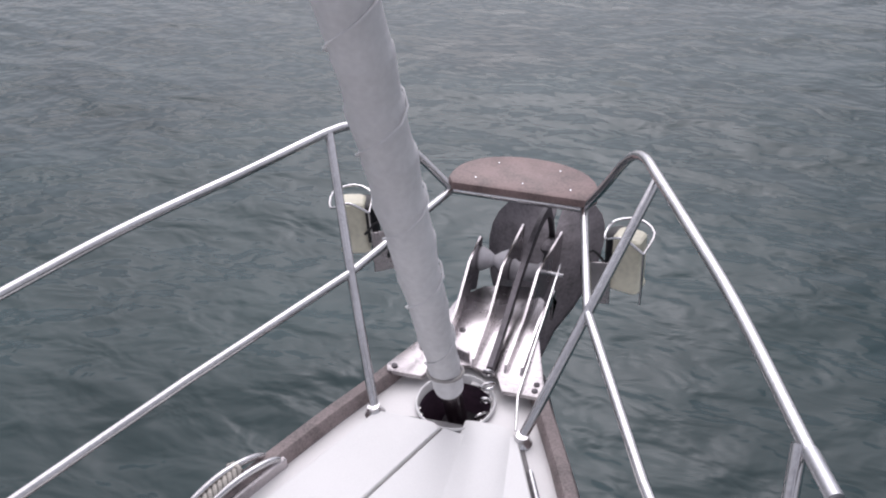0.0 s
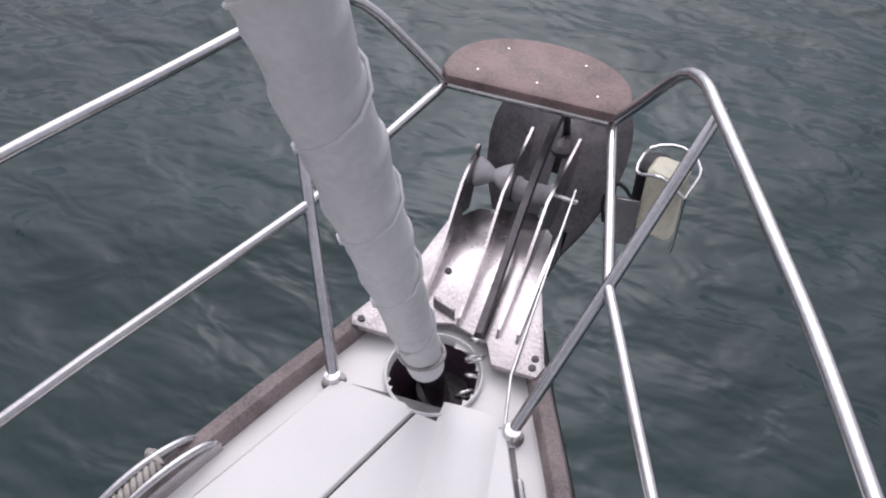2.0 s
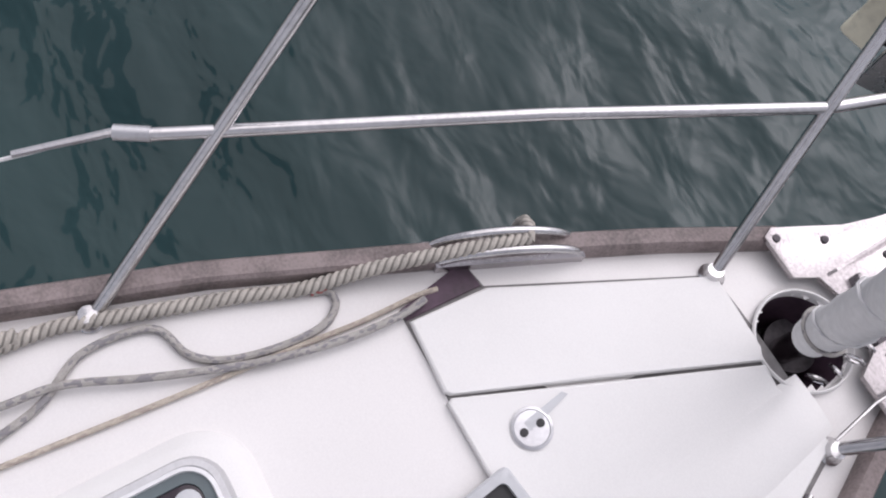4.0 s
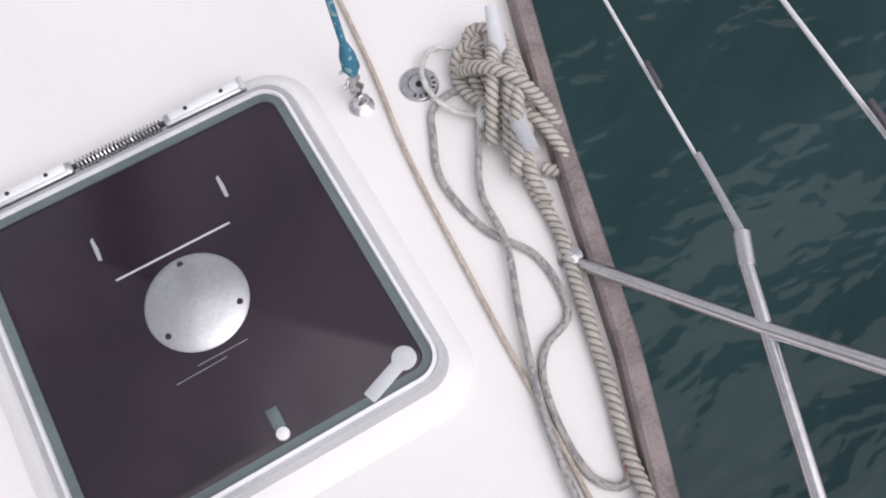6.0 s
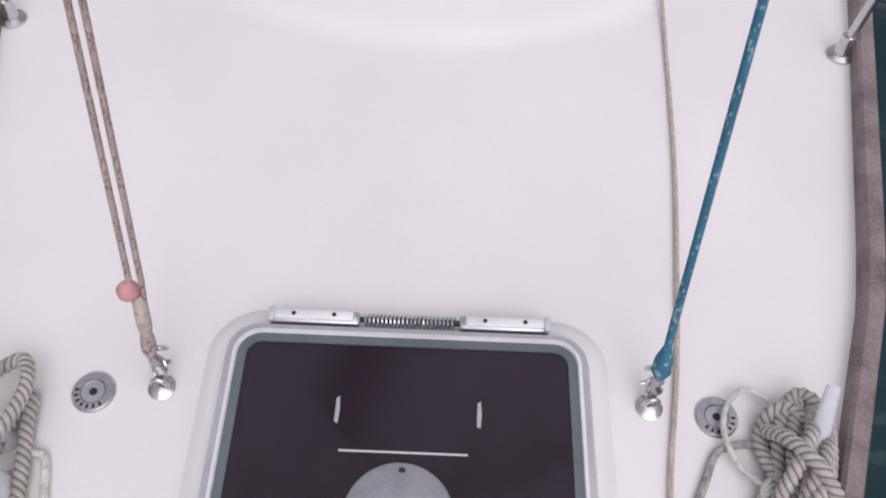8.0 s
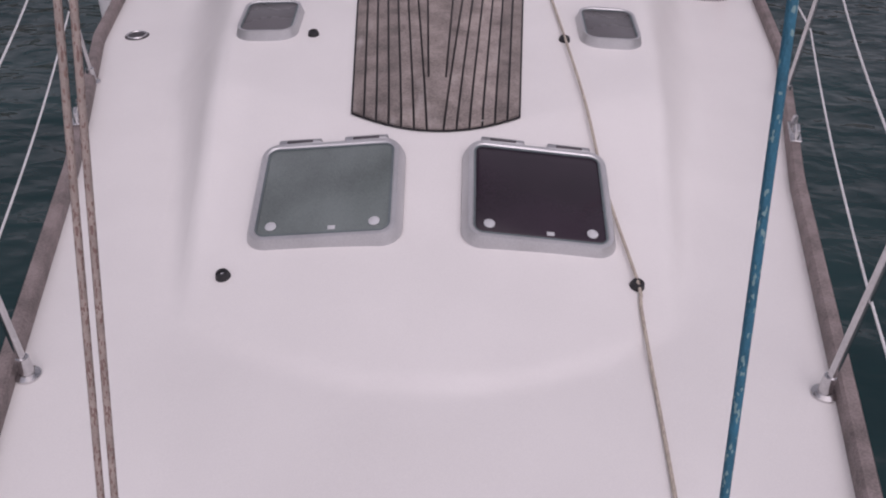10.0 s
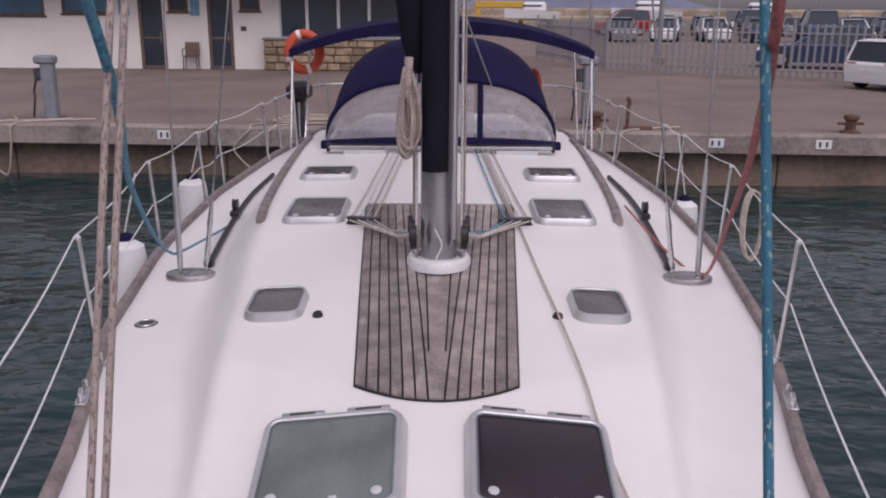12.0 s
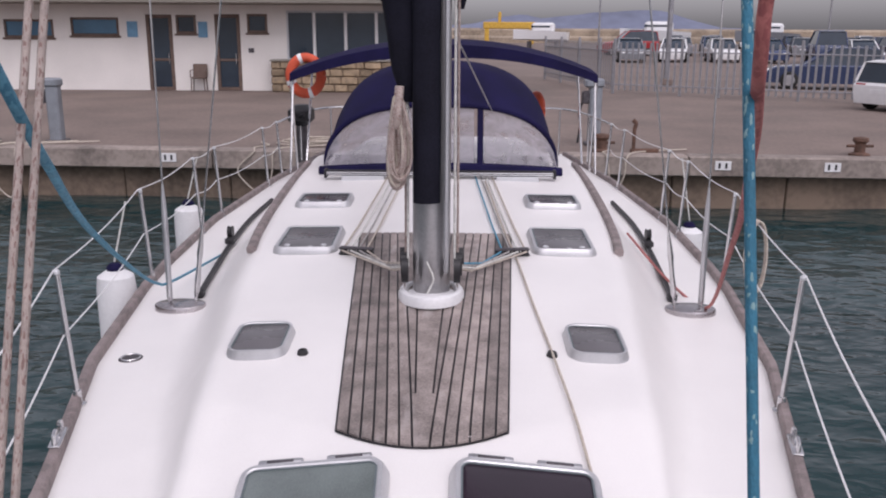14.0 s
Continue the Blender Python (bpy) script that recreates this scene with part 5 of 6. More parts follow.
def build_mast():
    m = thing("mast", "tall aluminium mast with a black luff cover", "mast")
    zf = surf(0, 3.3)
    def oval(z, k=1.0):
        return [(0.092 * k * math.cos(a), 3.36 + 0.135 * k * math.sin(a), z) for a in np.linspace(0, 2 * math.pi, 33)[:-1]]
    part("tube", Shape().rings([oval(z) for z in (zf - 0.02, 1.0, 3, 8, 16.5)]), DULL_ALU, m)
    rows = []
    for z in np.linspace(0.84, 6.0, 30):
        w = 0.064 + 0.004 * noise.noise((z * 3, 0, 0))
        rows.append([(-0.02 + w * math.cos(a), 3.25 - 0.05 * math.sin(a) - 0.02, z) for a in np.linspace(-0.35, math.pi + 0.35, 13)])
    part("luff_cover", Shape().rings(rows), BLACKCLOTH, m, "black cloth strip up the mast")
    part("track_groove", Shape().box(0.062, 0.085, 3.2, 3.25, 0.5, 6.0, 0.006), ALU, m)
    c = thing("mast_collar", "white moulded mast foot collar", "mast collar", pose(0, 3.31, zf))
    rows = []
    for d, z in ((0.0, -0.01), (0.002, 0.02), (0.01, 0.036), (0.026, 0.042), (0.04, 0.036), (0.05, 0.012)):
        rows.append([((0.163 - d) * math.cos(a), (0.25 - d) * math.sin(a), z - 0.02 * math.sin(a)) for a in np.linspace(0, 2 * math.pi, 41)[:-1]])
    part("ring", Shape().rings(rows, cap=False), WHITEPLASTIC, c)
    part("cover", Shape().rings([[(0.125 * k * math.cos(a), -0.05 + 0.16 * k * math.sin(a), 0.018 + 0.02 * (1 - k)) for a in np.linspace(0, 2 * math.pi, 33)[:-1]] for k in (1, 0.6, 0.2, 0.02)]), WHITEPLASTIC, c)
    b = thing("mast_cable", "white cable looping from the mast foot", "cable", shape=Shape().tube(spline([(-0.02, 3.2, zf + 0.2), (0.0, 3.19, zf + 0.16), (0.015, 3.185, zf + 0.12), (0.0, 3.18, zf + 0.08), (-0.015, 3.17, zf + 0.05)]), 0.005, 7), material=WHITELINE)
    for s in (1, -1):
        for k, dy in enumerate((-0.06, 0.06, 0.16)):
            q = thing("halyard_block", "black turning block at the mast foot", "block", pose(s * (0.125 + 0.01 * k), 3.3 + dy, zf + 0.06), group="mast blocks")
            part("cheek", Shape().rings([[(x, 0.036 * math.cos(a), 0.085 + 0.06 * math.sin(a)) for a in np.linspace(0, 2 * math.pi, 17)[:-1]] for x in (-0.016, -0.012, 0.012, 0.016)]), RUBBER, q)
            part("strap", Shape().box(-0.006, 0.006, -0.012, 0.012, 0, 0.04, 0.002), STEEL, q)
        o = thing("deck_organiser", "black deck organiser leading lines aft", "deck organiser", on(s * 0.44, 3.99, 0.0, s * 14))
        part("plate", Shape().box(-0.1, 0.1, -0.028, 0.028, 0, 0.012, 0.004), RUBBER, o)
        for dx in (-0.075, -0.025, 0.025, 0.075):
            part("sheave", Shape().lathe([(0, 0.012), (0.026, 0.012), (0.02, 0.022), (0.026, 0.032), (0.01, 0.04), (0, 0.04)], 16, pose(dx, 0, 0)), RUBBER, o)
        part("top_plate", Shape().box(-0.1, 0.1, -0.02, 0.02, 0.034, 0.042, 0.003), GALV, o)
        mats = (BEIGELINE, WHITELINE, GREYLINE, BLUELINE if s > 0 else BEIGELINE)
        for k, mt in enumerate(mats):
            x1 = 0.52 - 0.045 * k
            path = [(s * 0.125, 3.3 + 0.03 * k, zf + 0.14), (s * (0.2 + 0.02 * k), 3.5 + 0.05 * k, surf(0.25, 3.6) + 0.06), (s * x1, 3.98, surf(x1, 3.98) + 0.028), (s * (x1 - 0.03), 4.6, surf(x1, 4.6) + 0.014), (s * (x1 - 0.1), 6.2, surf(x1, 6.2) + 0.014)]
            fine = [Vector(a).lerp(Vector(e), t) for a, e in zip(path, path[1:]) for t in np.linspace(0, 1, 8)[:-1]] + [Vector(path[-1])]
            thing("led_halyard", "halyard led from the mast foot aft to the cockpit", "rope", shape=Shape().tube(fine, 0.0058, 7), material=mt, group="led halyards")
        for k, (dx, mt) in enumerate(((0.112, WHITELINE), (0.128, FLECKLINE))):
            thing("mast_halyard", "halyard running up beside the mast", "rope", shape=Shape().tube([(s * dx, 3.3 + 0.1 * k, zf + 0.15), (s * (dx - 0.01), 3.3 + 0.08 * k, 6)], 0.0062, 7), material=mt, group="mast halyards")
    g = thing("rope_coil", "long beige rope coil hanging on the mast", "rope coil")
    rnd = random.Random(12)
    for k in range(16):
        a = 0.014 + 0.05 * (k % 8) / 7
        h = 0.2 + rnd.uniform(-0.035, 0.02)
        dx, dy = rnd.uniform(-0.012, 0.012), rnd.uniform(-0.04, 0.015)
        lp = []
        for th in np.linspace(0, 2 * math.pi, 33):
            v = 0.5 - 0.5 * math.cos(th)
            lp.append((-0.148 + dx + a * math.sin(th) * (0.35 + 0.75 * v), 3.19 + dy + 0.008 * math.sin(3 * th + k), 1.335 - 2 * h * v))
        part("loop", Shape().tube(lp, 0.0075, 8), FLECKLINE if k % 3 else BEIGELINE, g)
    part("hank", Shape().tube(spline([(-0.14, 3.17, 1.38), (-0.15, 3.15, 1.25), (-0.16, 3.17, 1.2)]), 0.021, 10), FLECKLINE, g)
    s = thing("gathered_sail_bag", "black sail bag gathered against the mast", "sail bag")
    rows = []
    for k, z in enumerate(np.linspace(1.3, 4.6, 46)):
        ring = []
        for a in np.linspace(0, 2 * math.pi, 25)[:-1]:
            w = table([(1.3, 0.025), (1.45, 0.06), (1.75, 0.09), (1.9, 0.15), (2.1, 0.2), (4.6, 0.22)], z)
            r = w * (1 + 0.14 * noise.noise((math.cos(a) * 2, math.sin(a) * 2, z * 3)))
            ring.append((-0.1 - 0.4 * w + r * math.cos(a), 3.3 + 0.8 * r * math.sin(a), z))
        rows.append(ring)
    part("bag", Shape().rings(rows), BLACKCLOTH, s)
    rows = []
    for z in np.linspace(1.72, 4.6, 30):
        w = table([(1.72, 0.02), (1.85, 0.05), (2.2, 0.11), (4.6, 0.12)], z)
        rows.append([(0.13 + w * (1 + 0.12 * noise.noise((math.cos(a), math.sin(a) * 2, z * 4))) * math.cos(a), 3.45 + w * math.sin(a), z) for a in np.linspace(0, 2 * math.pi, 17)[:-1]])
    part("bag_fold", Shape().rings(rows), BLACKCLOTH, s)


build_teak()
build_mast()
thing("boom_guy", "thin grey line led from the mast down to the sprayhood", "rope", shape=Shape().tube([(0.1, 3.4, 1.62), (0.42, 6.4, 0.98)], 0.005, 7), material=GREYLINE)


# ---- coachroof rails, traveller, sprayhood, bimini ----
def build_aft():
    for s in (1, -1):
        pts = [(s * x, y, surf(x, y) + 0.02) for x, y in ((1.07, 4.12), (1.12, 4.6), (1.165, 5.4), (1.19, 6.2), (1.19, 6.95))]
        rows = []
        for x, y, z in spline(pts, 0.08):
            rows.append([(x - 0.026, y, z - 0.02), (x - 0.028, y, z + 0.012), (x - 0.018, y, z + 0.024), (x + 0.018, y, z + 0.024), (x + 0.028, y, z + 0.012), (x + 0.026, y, z - 0.02)])
        thing("grab_rail", "weathered grey wooden grab rail on the coachroof", "grab rail", shape=Shape().rings(rows), material=RAILWOOD, group="grab rails")
    t = thing("mainsheet_traveller", "black traveller beam across the coachroof", "traveller")
    z = surf(0, 6.15) + 0.02
    part("beam", Shape().box(-0.925, 0.925, 6.13, 6.19, z, z + 0.04, 0.006), RUBBER, t)
    for dy, dz in ((-0.012, 0.012), (-0.012, 0.026)):
        part("stripe", Shape().tube([(-0.91, 6.13 + dy * 0.3, z + dz), (0.91, 6.13 + dy * 0.3, z + dz)], 0.0035, 6), ALU, t)
    for x in (-0.92, 0.92):
        part("end_cap", Shape().box(x - 0.012, x + 0.012, 6.12, 6.2, z - 0.02, z + 0.05, 0.004), RUBBER, t)
    for x in (-0.62, 0.62):
        part("foot", Shape().box(x - 0.17, x + 0.17, 6.1, 6.2, z - 0.08, z, 0.006), GREYPLASTIC, t)
    # sprayhood: an arched cloth over clear windows
    h = thing("sprayhood", "navy canvas sprayhood with clear scratched windows", "sprayhood")
    zb = surf(0, 6.3)

    def arch(k, y, top, w, a):
        """A point of the hood's hoop number k at angle a."""
        x = w * math.copysign(abs(math.cos(a)) ** 0.75, math.cos(a))
        drop = surf(min(abs(x), 1.0), 6.3) - zb if k == 0 else 0
        return (x, y + 0.12 * math.cos(a) ** 2, zb + 0.04 + drop + top * math.sin(a) ** 0.9)

    lower = [arch(0, 6.3, 0.0, 1.0, a) for a in np.linspace(0, math.pi, 41)]
    mid = [arch(1, 6.42, 0.52, 0.97, a) for a in np.linspace(0, math.pi, 41)]
    high = [arch(2, 6.85, 0.79, 0.98, a) for a in np.linspace(0, math.pi, 41)]
    back = [arch(3, 7.5, 0.84, 1.02, a) for a in np.linspace(0, math.pi, 41)]
    part("roof_cloth", Shape().rings([mid, high, back], closed=False, cap=False), NAVY, h)

    def pane(a, b, y0):
        rows = []
        for u in np.linspace(a, b, 14):
            i = u * 40
            k = int(min(39, i))
            f0, f1 = Vector(mid[k]), Vector(mid[k + 1])
            p1 = f0.lerp(f1, i - k)
            p0 = Vector((p1.x * 1.01, 6.3 + 0.1 * (p1.x) ** 2, zb + 0.05))
            rows.append([p0.lerp(p1, v) for v in (0.0, 0.25, 0.5, 0.75, 1.0)])
        return Shape().rings(rows, closed=False, cap=False)

    for a, b in ((0.05, 0.415), (0.44, 0.95)):
        w = part("window", pane(a, b, 6.3), VINYL, h, "clear hazy vinyl window")
    for u in (0.4275,):
        p1 = Vector(mid[int(u * 40)])
        part("centre_strip", Shape().rings([[(p1.x - 0.025, 6.285, zb + 0.05), (p1.x + 0.025, 6.285, zb + 0.05)], [(p1.x - 0.025, p1.y - 0.012, p1.z), (p1.x + 0.025, p1.y - 0.012, p1.z)]], closed=False, cap=False), NAVY, h)
    part("front_band", Shape().tube([Vector(p) + Vector((0, -0.01, 0)) for p in mid], 0.022, 8), NAVY, h)
    part("foot_band", Shape().tube([(x, 6.29 + 0.1 * x * x, zb + 0.055 - 0.05 * x * x) for x in np.linspace(-1.0, 1.0, 21)], 0.048, 8), NAVY, h)
    part("hoop", Shape().tube([Vector(p) - Vector((0, -0.02, 0.03)) for p in back], 0.0125, 8), STEEL, h)
    # bimini over the cockpit
    b = thing("bimini", "navy canvas bimini top on steel hoops", "bimini")
    rows = []
    for y in np.linspace(8.4, 10.0, 7):
        rows.append([(x, y, 1.47 + 0.05 * math.sin(math.pi * (y - 8.4) / 1.6) - 0.3 * (abs(x) / 1.6) ** 2.2) for x in np.linspace(-1.6, 1.6, 33)])
    lip = [[(x, y - 0.01, z - 0.14 * (1 - 0.4 * abs(x) / 1.6)) for x, y, z in rows[0]]]
    part("cloth", Shape().rings(lip + rows, closed=False, cap=False), NAVY, b)
    for y in (8.45, 9.9):
        hoop = [(1.62, y + (0.35 if y < 9 else -0.5), 0.1), (1.6, y, 1.12)] + [(x, y, 1.445 - 0.3 * (abs(x) / 1.6) ** 2.2) for x in np.linspace(1.5, -1.5, 15)] + [(-1.6, y, 1.12), (-1.62, y + (0.35 if y < 9 else -0.5), 0.1)]
        part("hoop", Shape().tube(hoop, 0.013, 8), STEEL, b)
    for s in (1, -1):
        part("strut", Shape().tube([(s * 1.58, 8.47, 1.1), (s * 1.55, 8.0, 0.2)], 0.012, 8), STEEL, b)
    for s in (1, -1):
        p = thing("pushpit", "stainless steel stern rail of the yacht", "stern rail")
        part("rail", Shape().tube(spline([(s * 1.87, 8.95, 0.6), (s * 1.75, 9.8, 0.62), (s * 1.5, 10.7, 0.62), (s * 0.7, 10.85, 0.62)]), 0.0135, 8), STEEL, p)
        for x, y in ((1.75, 9.8), (1.5, 10.7)):
            part("post", Shape().tube([(s * x, y, 0.0), (s * x, y, 0.62)], 0.0125, 8), STEEL, p)
    r = thing("lifebuoy", "orange ring lifebuoy with white bands hung by the bimini", "lifebuoy", pose(-1.58, 9.3, 1.1, 90, 0, 8))
    part("foam", Shape().tube([(0.175 * math.cos(a), 0.2 * math.sin(a), 0) for a in np.linspace(0, 2 * math.pi, 37)], 0.056, 12), ORANGE, r)
    for a in (0.4, 1.9, 3.5, 5.0):
        part("tape", Shape().tube([(0.175 * math.cos(a + d), 0.2 * math.sin(a + d), 0) for d in (-0.12, 0, 0.12)], 0.0585, 12), WHITEPLASTIC, r, "white reflective band")
    r = thing("life_ring_case", "faded orange life ring on the stern rail", "lifebuoy", pose(1.12, 9.95, 0.68, 90, 0, -75))
    part("foam", Shape().tube(circle((0, 0, 0), 0.17, 0, 25), 0.05, 10), ORANGE, r)
    e = thing("outboard_engine", "black outboard engine clamped to the stern rail", "outboard engine", pose(-1.75, 9.9, 0.3))
    part("cowl", Shape().box(-0.14, 0.14, -0.2, 0.2, 0.18, 0.42, 0.06), RUBBER, e)
    part("leg", Shape().box(-0.06, 0.06, -0.08, 0.08, -0.3, 0.2, 0.03), GALV, e)
    part("tiller", Shape().tube([(0, -0.15, 0.28), (0.1, -0.4, 0.34)], 0.02, 8), RUBBER, e)


build_aft()


# ---- the harbour building ----
BY = 28.3


def opening_frame(x0, x1, z0, z1, y, t, d):
    """A rectangular frame of four rails."""
    s = Shape()
    s.box(x0, x1, y - d, y, z1 - t, z1, 0.008)
    s.box(x0, x1, y - d, y, z0, z0 + t, 0.008)
    s.box(x0, x0 + t, y - d, y, z0 + t, z1 - t, 0.008)
    s.box(x1 - t, x1, y - d, y, z0 + t, z1 - t, 0.008)
    return s


def build_building():
    b = thing("harbour_office", "low white harbour building with brown framed doors and windows", "building")
    x0, x1, top, th = -24.0, -0.9, 2.33, 0.3
    holes = [(-17.6, -15.4, 1.25, 1.85), (-14.55, -12.93, 1.27, 1.85), (-12.36, -10.79, 1.34, 1.92), (-9.9, -9.05, QUAY, 2.02), (-8.92, -8.26, 1.42, 2.01), (-7.66, -6.84, QUAY, 2.04), (-6.6, -5.94, 1.46, 2.05), (-5.32, -1.2, 0.6, 2.16)]
    x = x0
    for a, c, z0, z1 in holes:
        part("wall", Shape().box(x, a, BY, BY + th, QUAY, top), PLASTER, b)
        if z0 > QUAY:
            part("wall", Shape().box(a, c, BY, BY + th, QUAY, z0), PLASTER, b)
        part("wall", Shape().box(a, c, BY, BY + th, z1, top), PLASTER, b)
        x = c
    for q in ((x, x1, BY, BY + th), (x1 - th, x1, BY + th, BY + 12), (x0, x0 + th, BY + th, BY + 12), (x0, x1, BY + 12, BY + 12.3)):
        part("wall", Shape().box(*q, QUAY, top), PLASTER, b)
    part("inside_floor", Shape().box(x0 + th, x1 - th, BY + th, BY + 12, QUAY - 0.02, QUAY + 0.02), DOORWOOD, b)
    part("canopy", Shape().box(x0 - 0.5, x1 + 0.7, BY - 1.5, BY + 12.6, top, top + 0.34, 0.04), BAND, b, "beige concrete canopy slab")
    part("parapet", Shape().box(x0 - 0.6, x1 + 0.9, BY - 1.7, BY + 12.8, top + 0.34, top + 1.9, 0.06), BAND, b, "beige concrete parapet band")
    part("canopy_groove", Shape().box(x0 - 0.52, x1 + 0.72, BY - 1.62, BY - 1.5, top + 0.3, top + 0.36, 0.01), DOORWOOD, b)
    for a, c, z0, z1 in holes:
        wide = c - a > 3
        if z0 == QUAY:
            d = part("door", opening_frame(a, c, QUAY, z1, BY + 0.08, 0.11, 0.1), DOORWOOD, b, "brown framed glass door")
            part("pane", Shape().box(a + 0.1, c - 0.1, BY + 0.03, BY + 0.05, QUAY + 0.1, z1 - 0.1), GLASS, d)
            part("mid_rail", Shape().box(a + 0.1, c - 0.1, BY + 0.0, BY + 0.07, QUAY + 0.95, QUAY + 1.03, 0.01), DOORWOOD, d)
            part("handle", Shape().tube([(c - 0.16, BY - 0.02, QUAY + 0.85), (c - 0.16, BY - 0.02, QUAY + 1.2)], 0.015, 8), STEEL, d)
        else:
            w = part("window", opening_frame(a, c, z0, z1, BY + 0.08, 0.07 if not wide else 0.06, 0.1), DOORWOOD if not wide else GREYPLASTIC, b)
            part("pane", Shape().box(a + 0.05, c - 0.05, BY + 0.03, BY + 0.05, z0 + 0.05, z1 - 0.05), (BLUEGLASS if a < -10 else GLASS), w)
            part("sill", Shape().box(a - 0.05, c + 0.05, BY - 0.06, BY + 0.02, z0 - 0.06, z0 + 0.003, 0.01), DOORWOOD, w)
            if wide:
                for x in (-4.42, -3.4, -2.4):
                    part("mullion", Shape().box(x - 0.05, x + 0.05, BY - 0.03, BY + 0.06, z0 + 0.05, z1 - 0.05, 0.01), WHITEPLASTIC, w)
    for x, z, w, h, mt in ((-10.35, 1.55, 0.34, 0.5, SIGNBLUE), (-8.05, 1.55, 0.3, 0.5, SIGNBLUE), (-6.5, 0.9, 0.18, 0.14, GALV)):
        part("notice_board", Shape().box(x - w / 2, x + w / 2, BY - 0.03, BY - 0.002, z - h / 2, z + h / 2, 0.006), mt, b, "small blue notice board")
    w = thing("stone_parapet", "low ochre rubble stone wall before the windows", "wall", kind="structure")
    part("core", Shape().box(-5.74, -1.25, BY - 0.5, BY - 0.06, QUAY, 0.57), WALLCON, w)
    rnd = random.Random(4)
    for r in range(4):
        x = -5.78
        while x < -1.3:
            l = rnd.uniform(0.28, 0.55)
            z = QUAY + 0.245 * r
            part("stone", Shape().box(x + 0.012, min(x + l, -1.25) - 0.012, BY - 0.56 - rnd.uniform(0, 0.03), BY - 0.4, z + 0.012, z + 0.235, 0.03), STONE, w)
            x += l
    part("coping", Shape().box(-5.8, -1.2, BY - 0.62, BY - 0.02, 0.57, 0.63, 0.015), BAND, w)
    c = thing("plastic_chair", "brown plastic chair by the building's wall", "chair", pose(-8.15, BY - 0.45, QUAY, 0, 0, 4))
    part("seat", Shape().box(-0.23, 0.23, -0.22, 0.2, 0.42, 0.46, 0.015), DOORWOOD, c)
    part("backrest", Shape().box(-0.23, 0.23, 0.17, 0.21, 0.46, 0.9, 0.02, pose(0, 0, 0, -8)), DOORWOOD, c)
    for dx in (-0.2, 0.2):
        for dy in (-0.19, 0.17):
            part("leg", Shape().tube([(dx, dy, 0.43), (dx * 1.1, dy * 1.1, 0)], 0.02, 8), DOORWOOD, c)
        part("armrest", Shape().tube([(dx * 1.1, 0.18, 0.68), (dx * 1.1, -0.2, 0.66), (dx * 1.1, -0.2, 0.44)], 0.018, 8), DOORWOOD, c)


def build_pedestal(x, y, h):
    p = thing("power_pedestal", "grey-blue metal service pedestal on the quay", "pedestal", pose(*quay(x, y)), group="quay pedestals")
    part("column", Shape().box(-0.11, 0.11, -0.11, 0.11, 0, h, 0.03), PEDESTAL, p)
    part("base", Shape().box(-0.16, 0.16, -0.16, 0.16, 0, 0.05, 0.01), GALV, p)
    part("head", Shape().box(-0.2, 0.14, -0.14, 0.14, h - 0.13, h + 0.02, 0.03), PEDESTAL, p)
    part("socket", Shape().box(-0.24, -0.1, -0.08, 0.08, h - 0.42, h - 0.2, 0.02), GALV, p)
    part("cable", Shape().tube(spline([(-0.2, 0, h - 0.3), (-0.28, -0.02, h - 0.6), (-0.26, -0.06, 0.4), (-0.3, -0.1, 0.05)]), 0.02, 7), RUBBER, p)


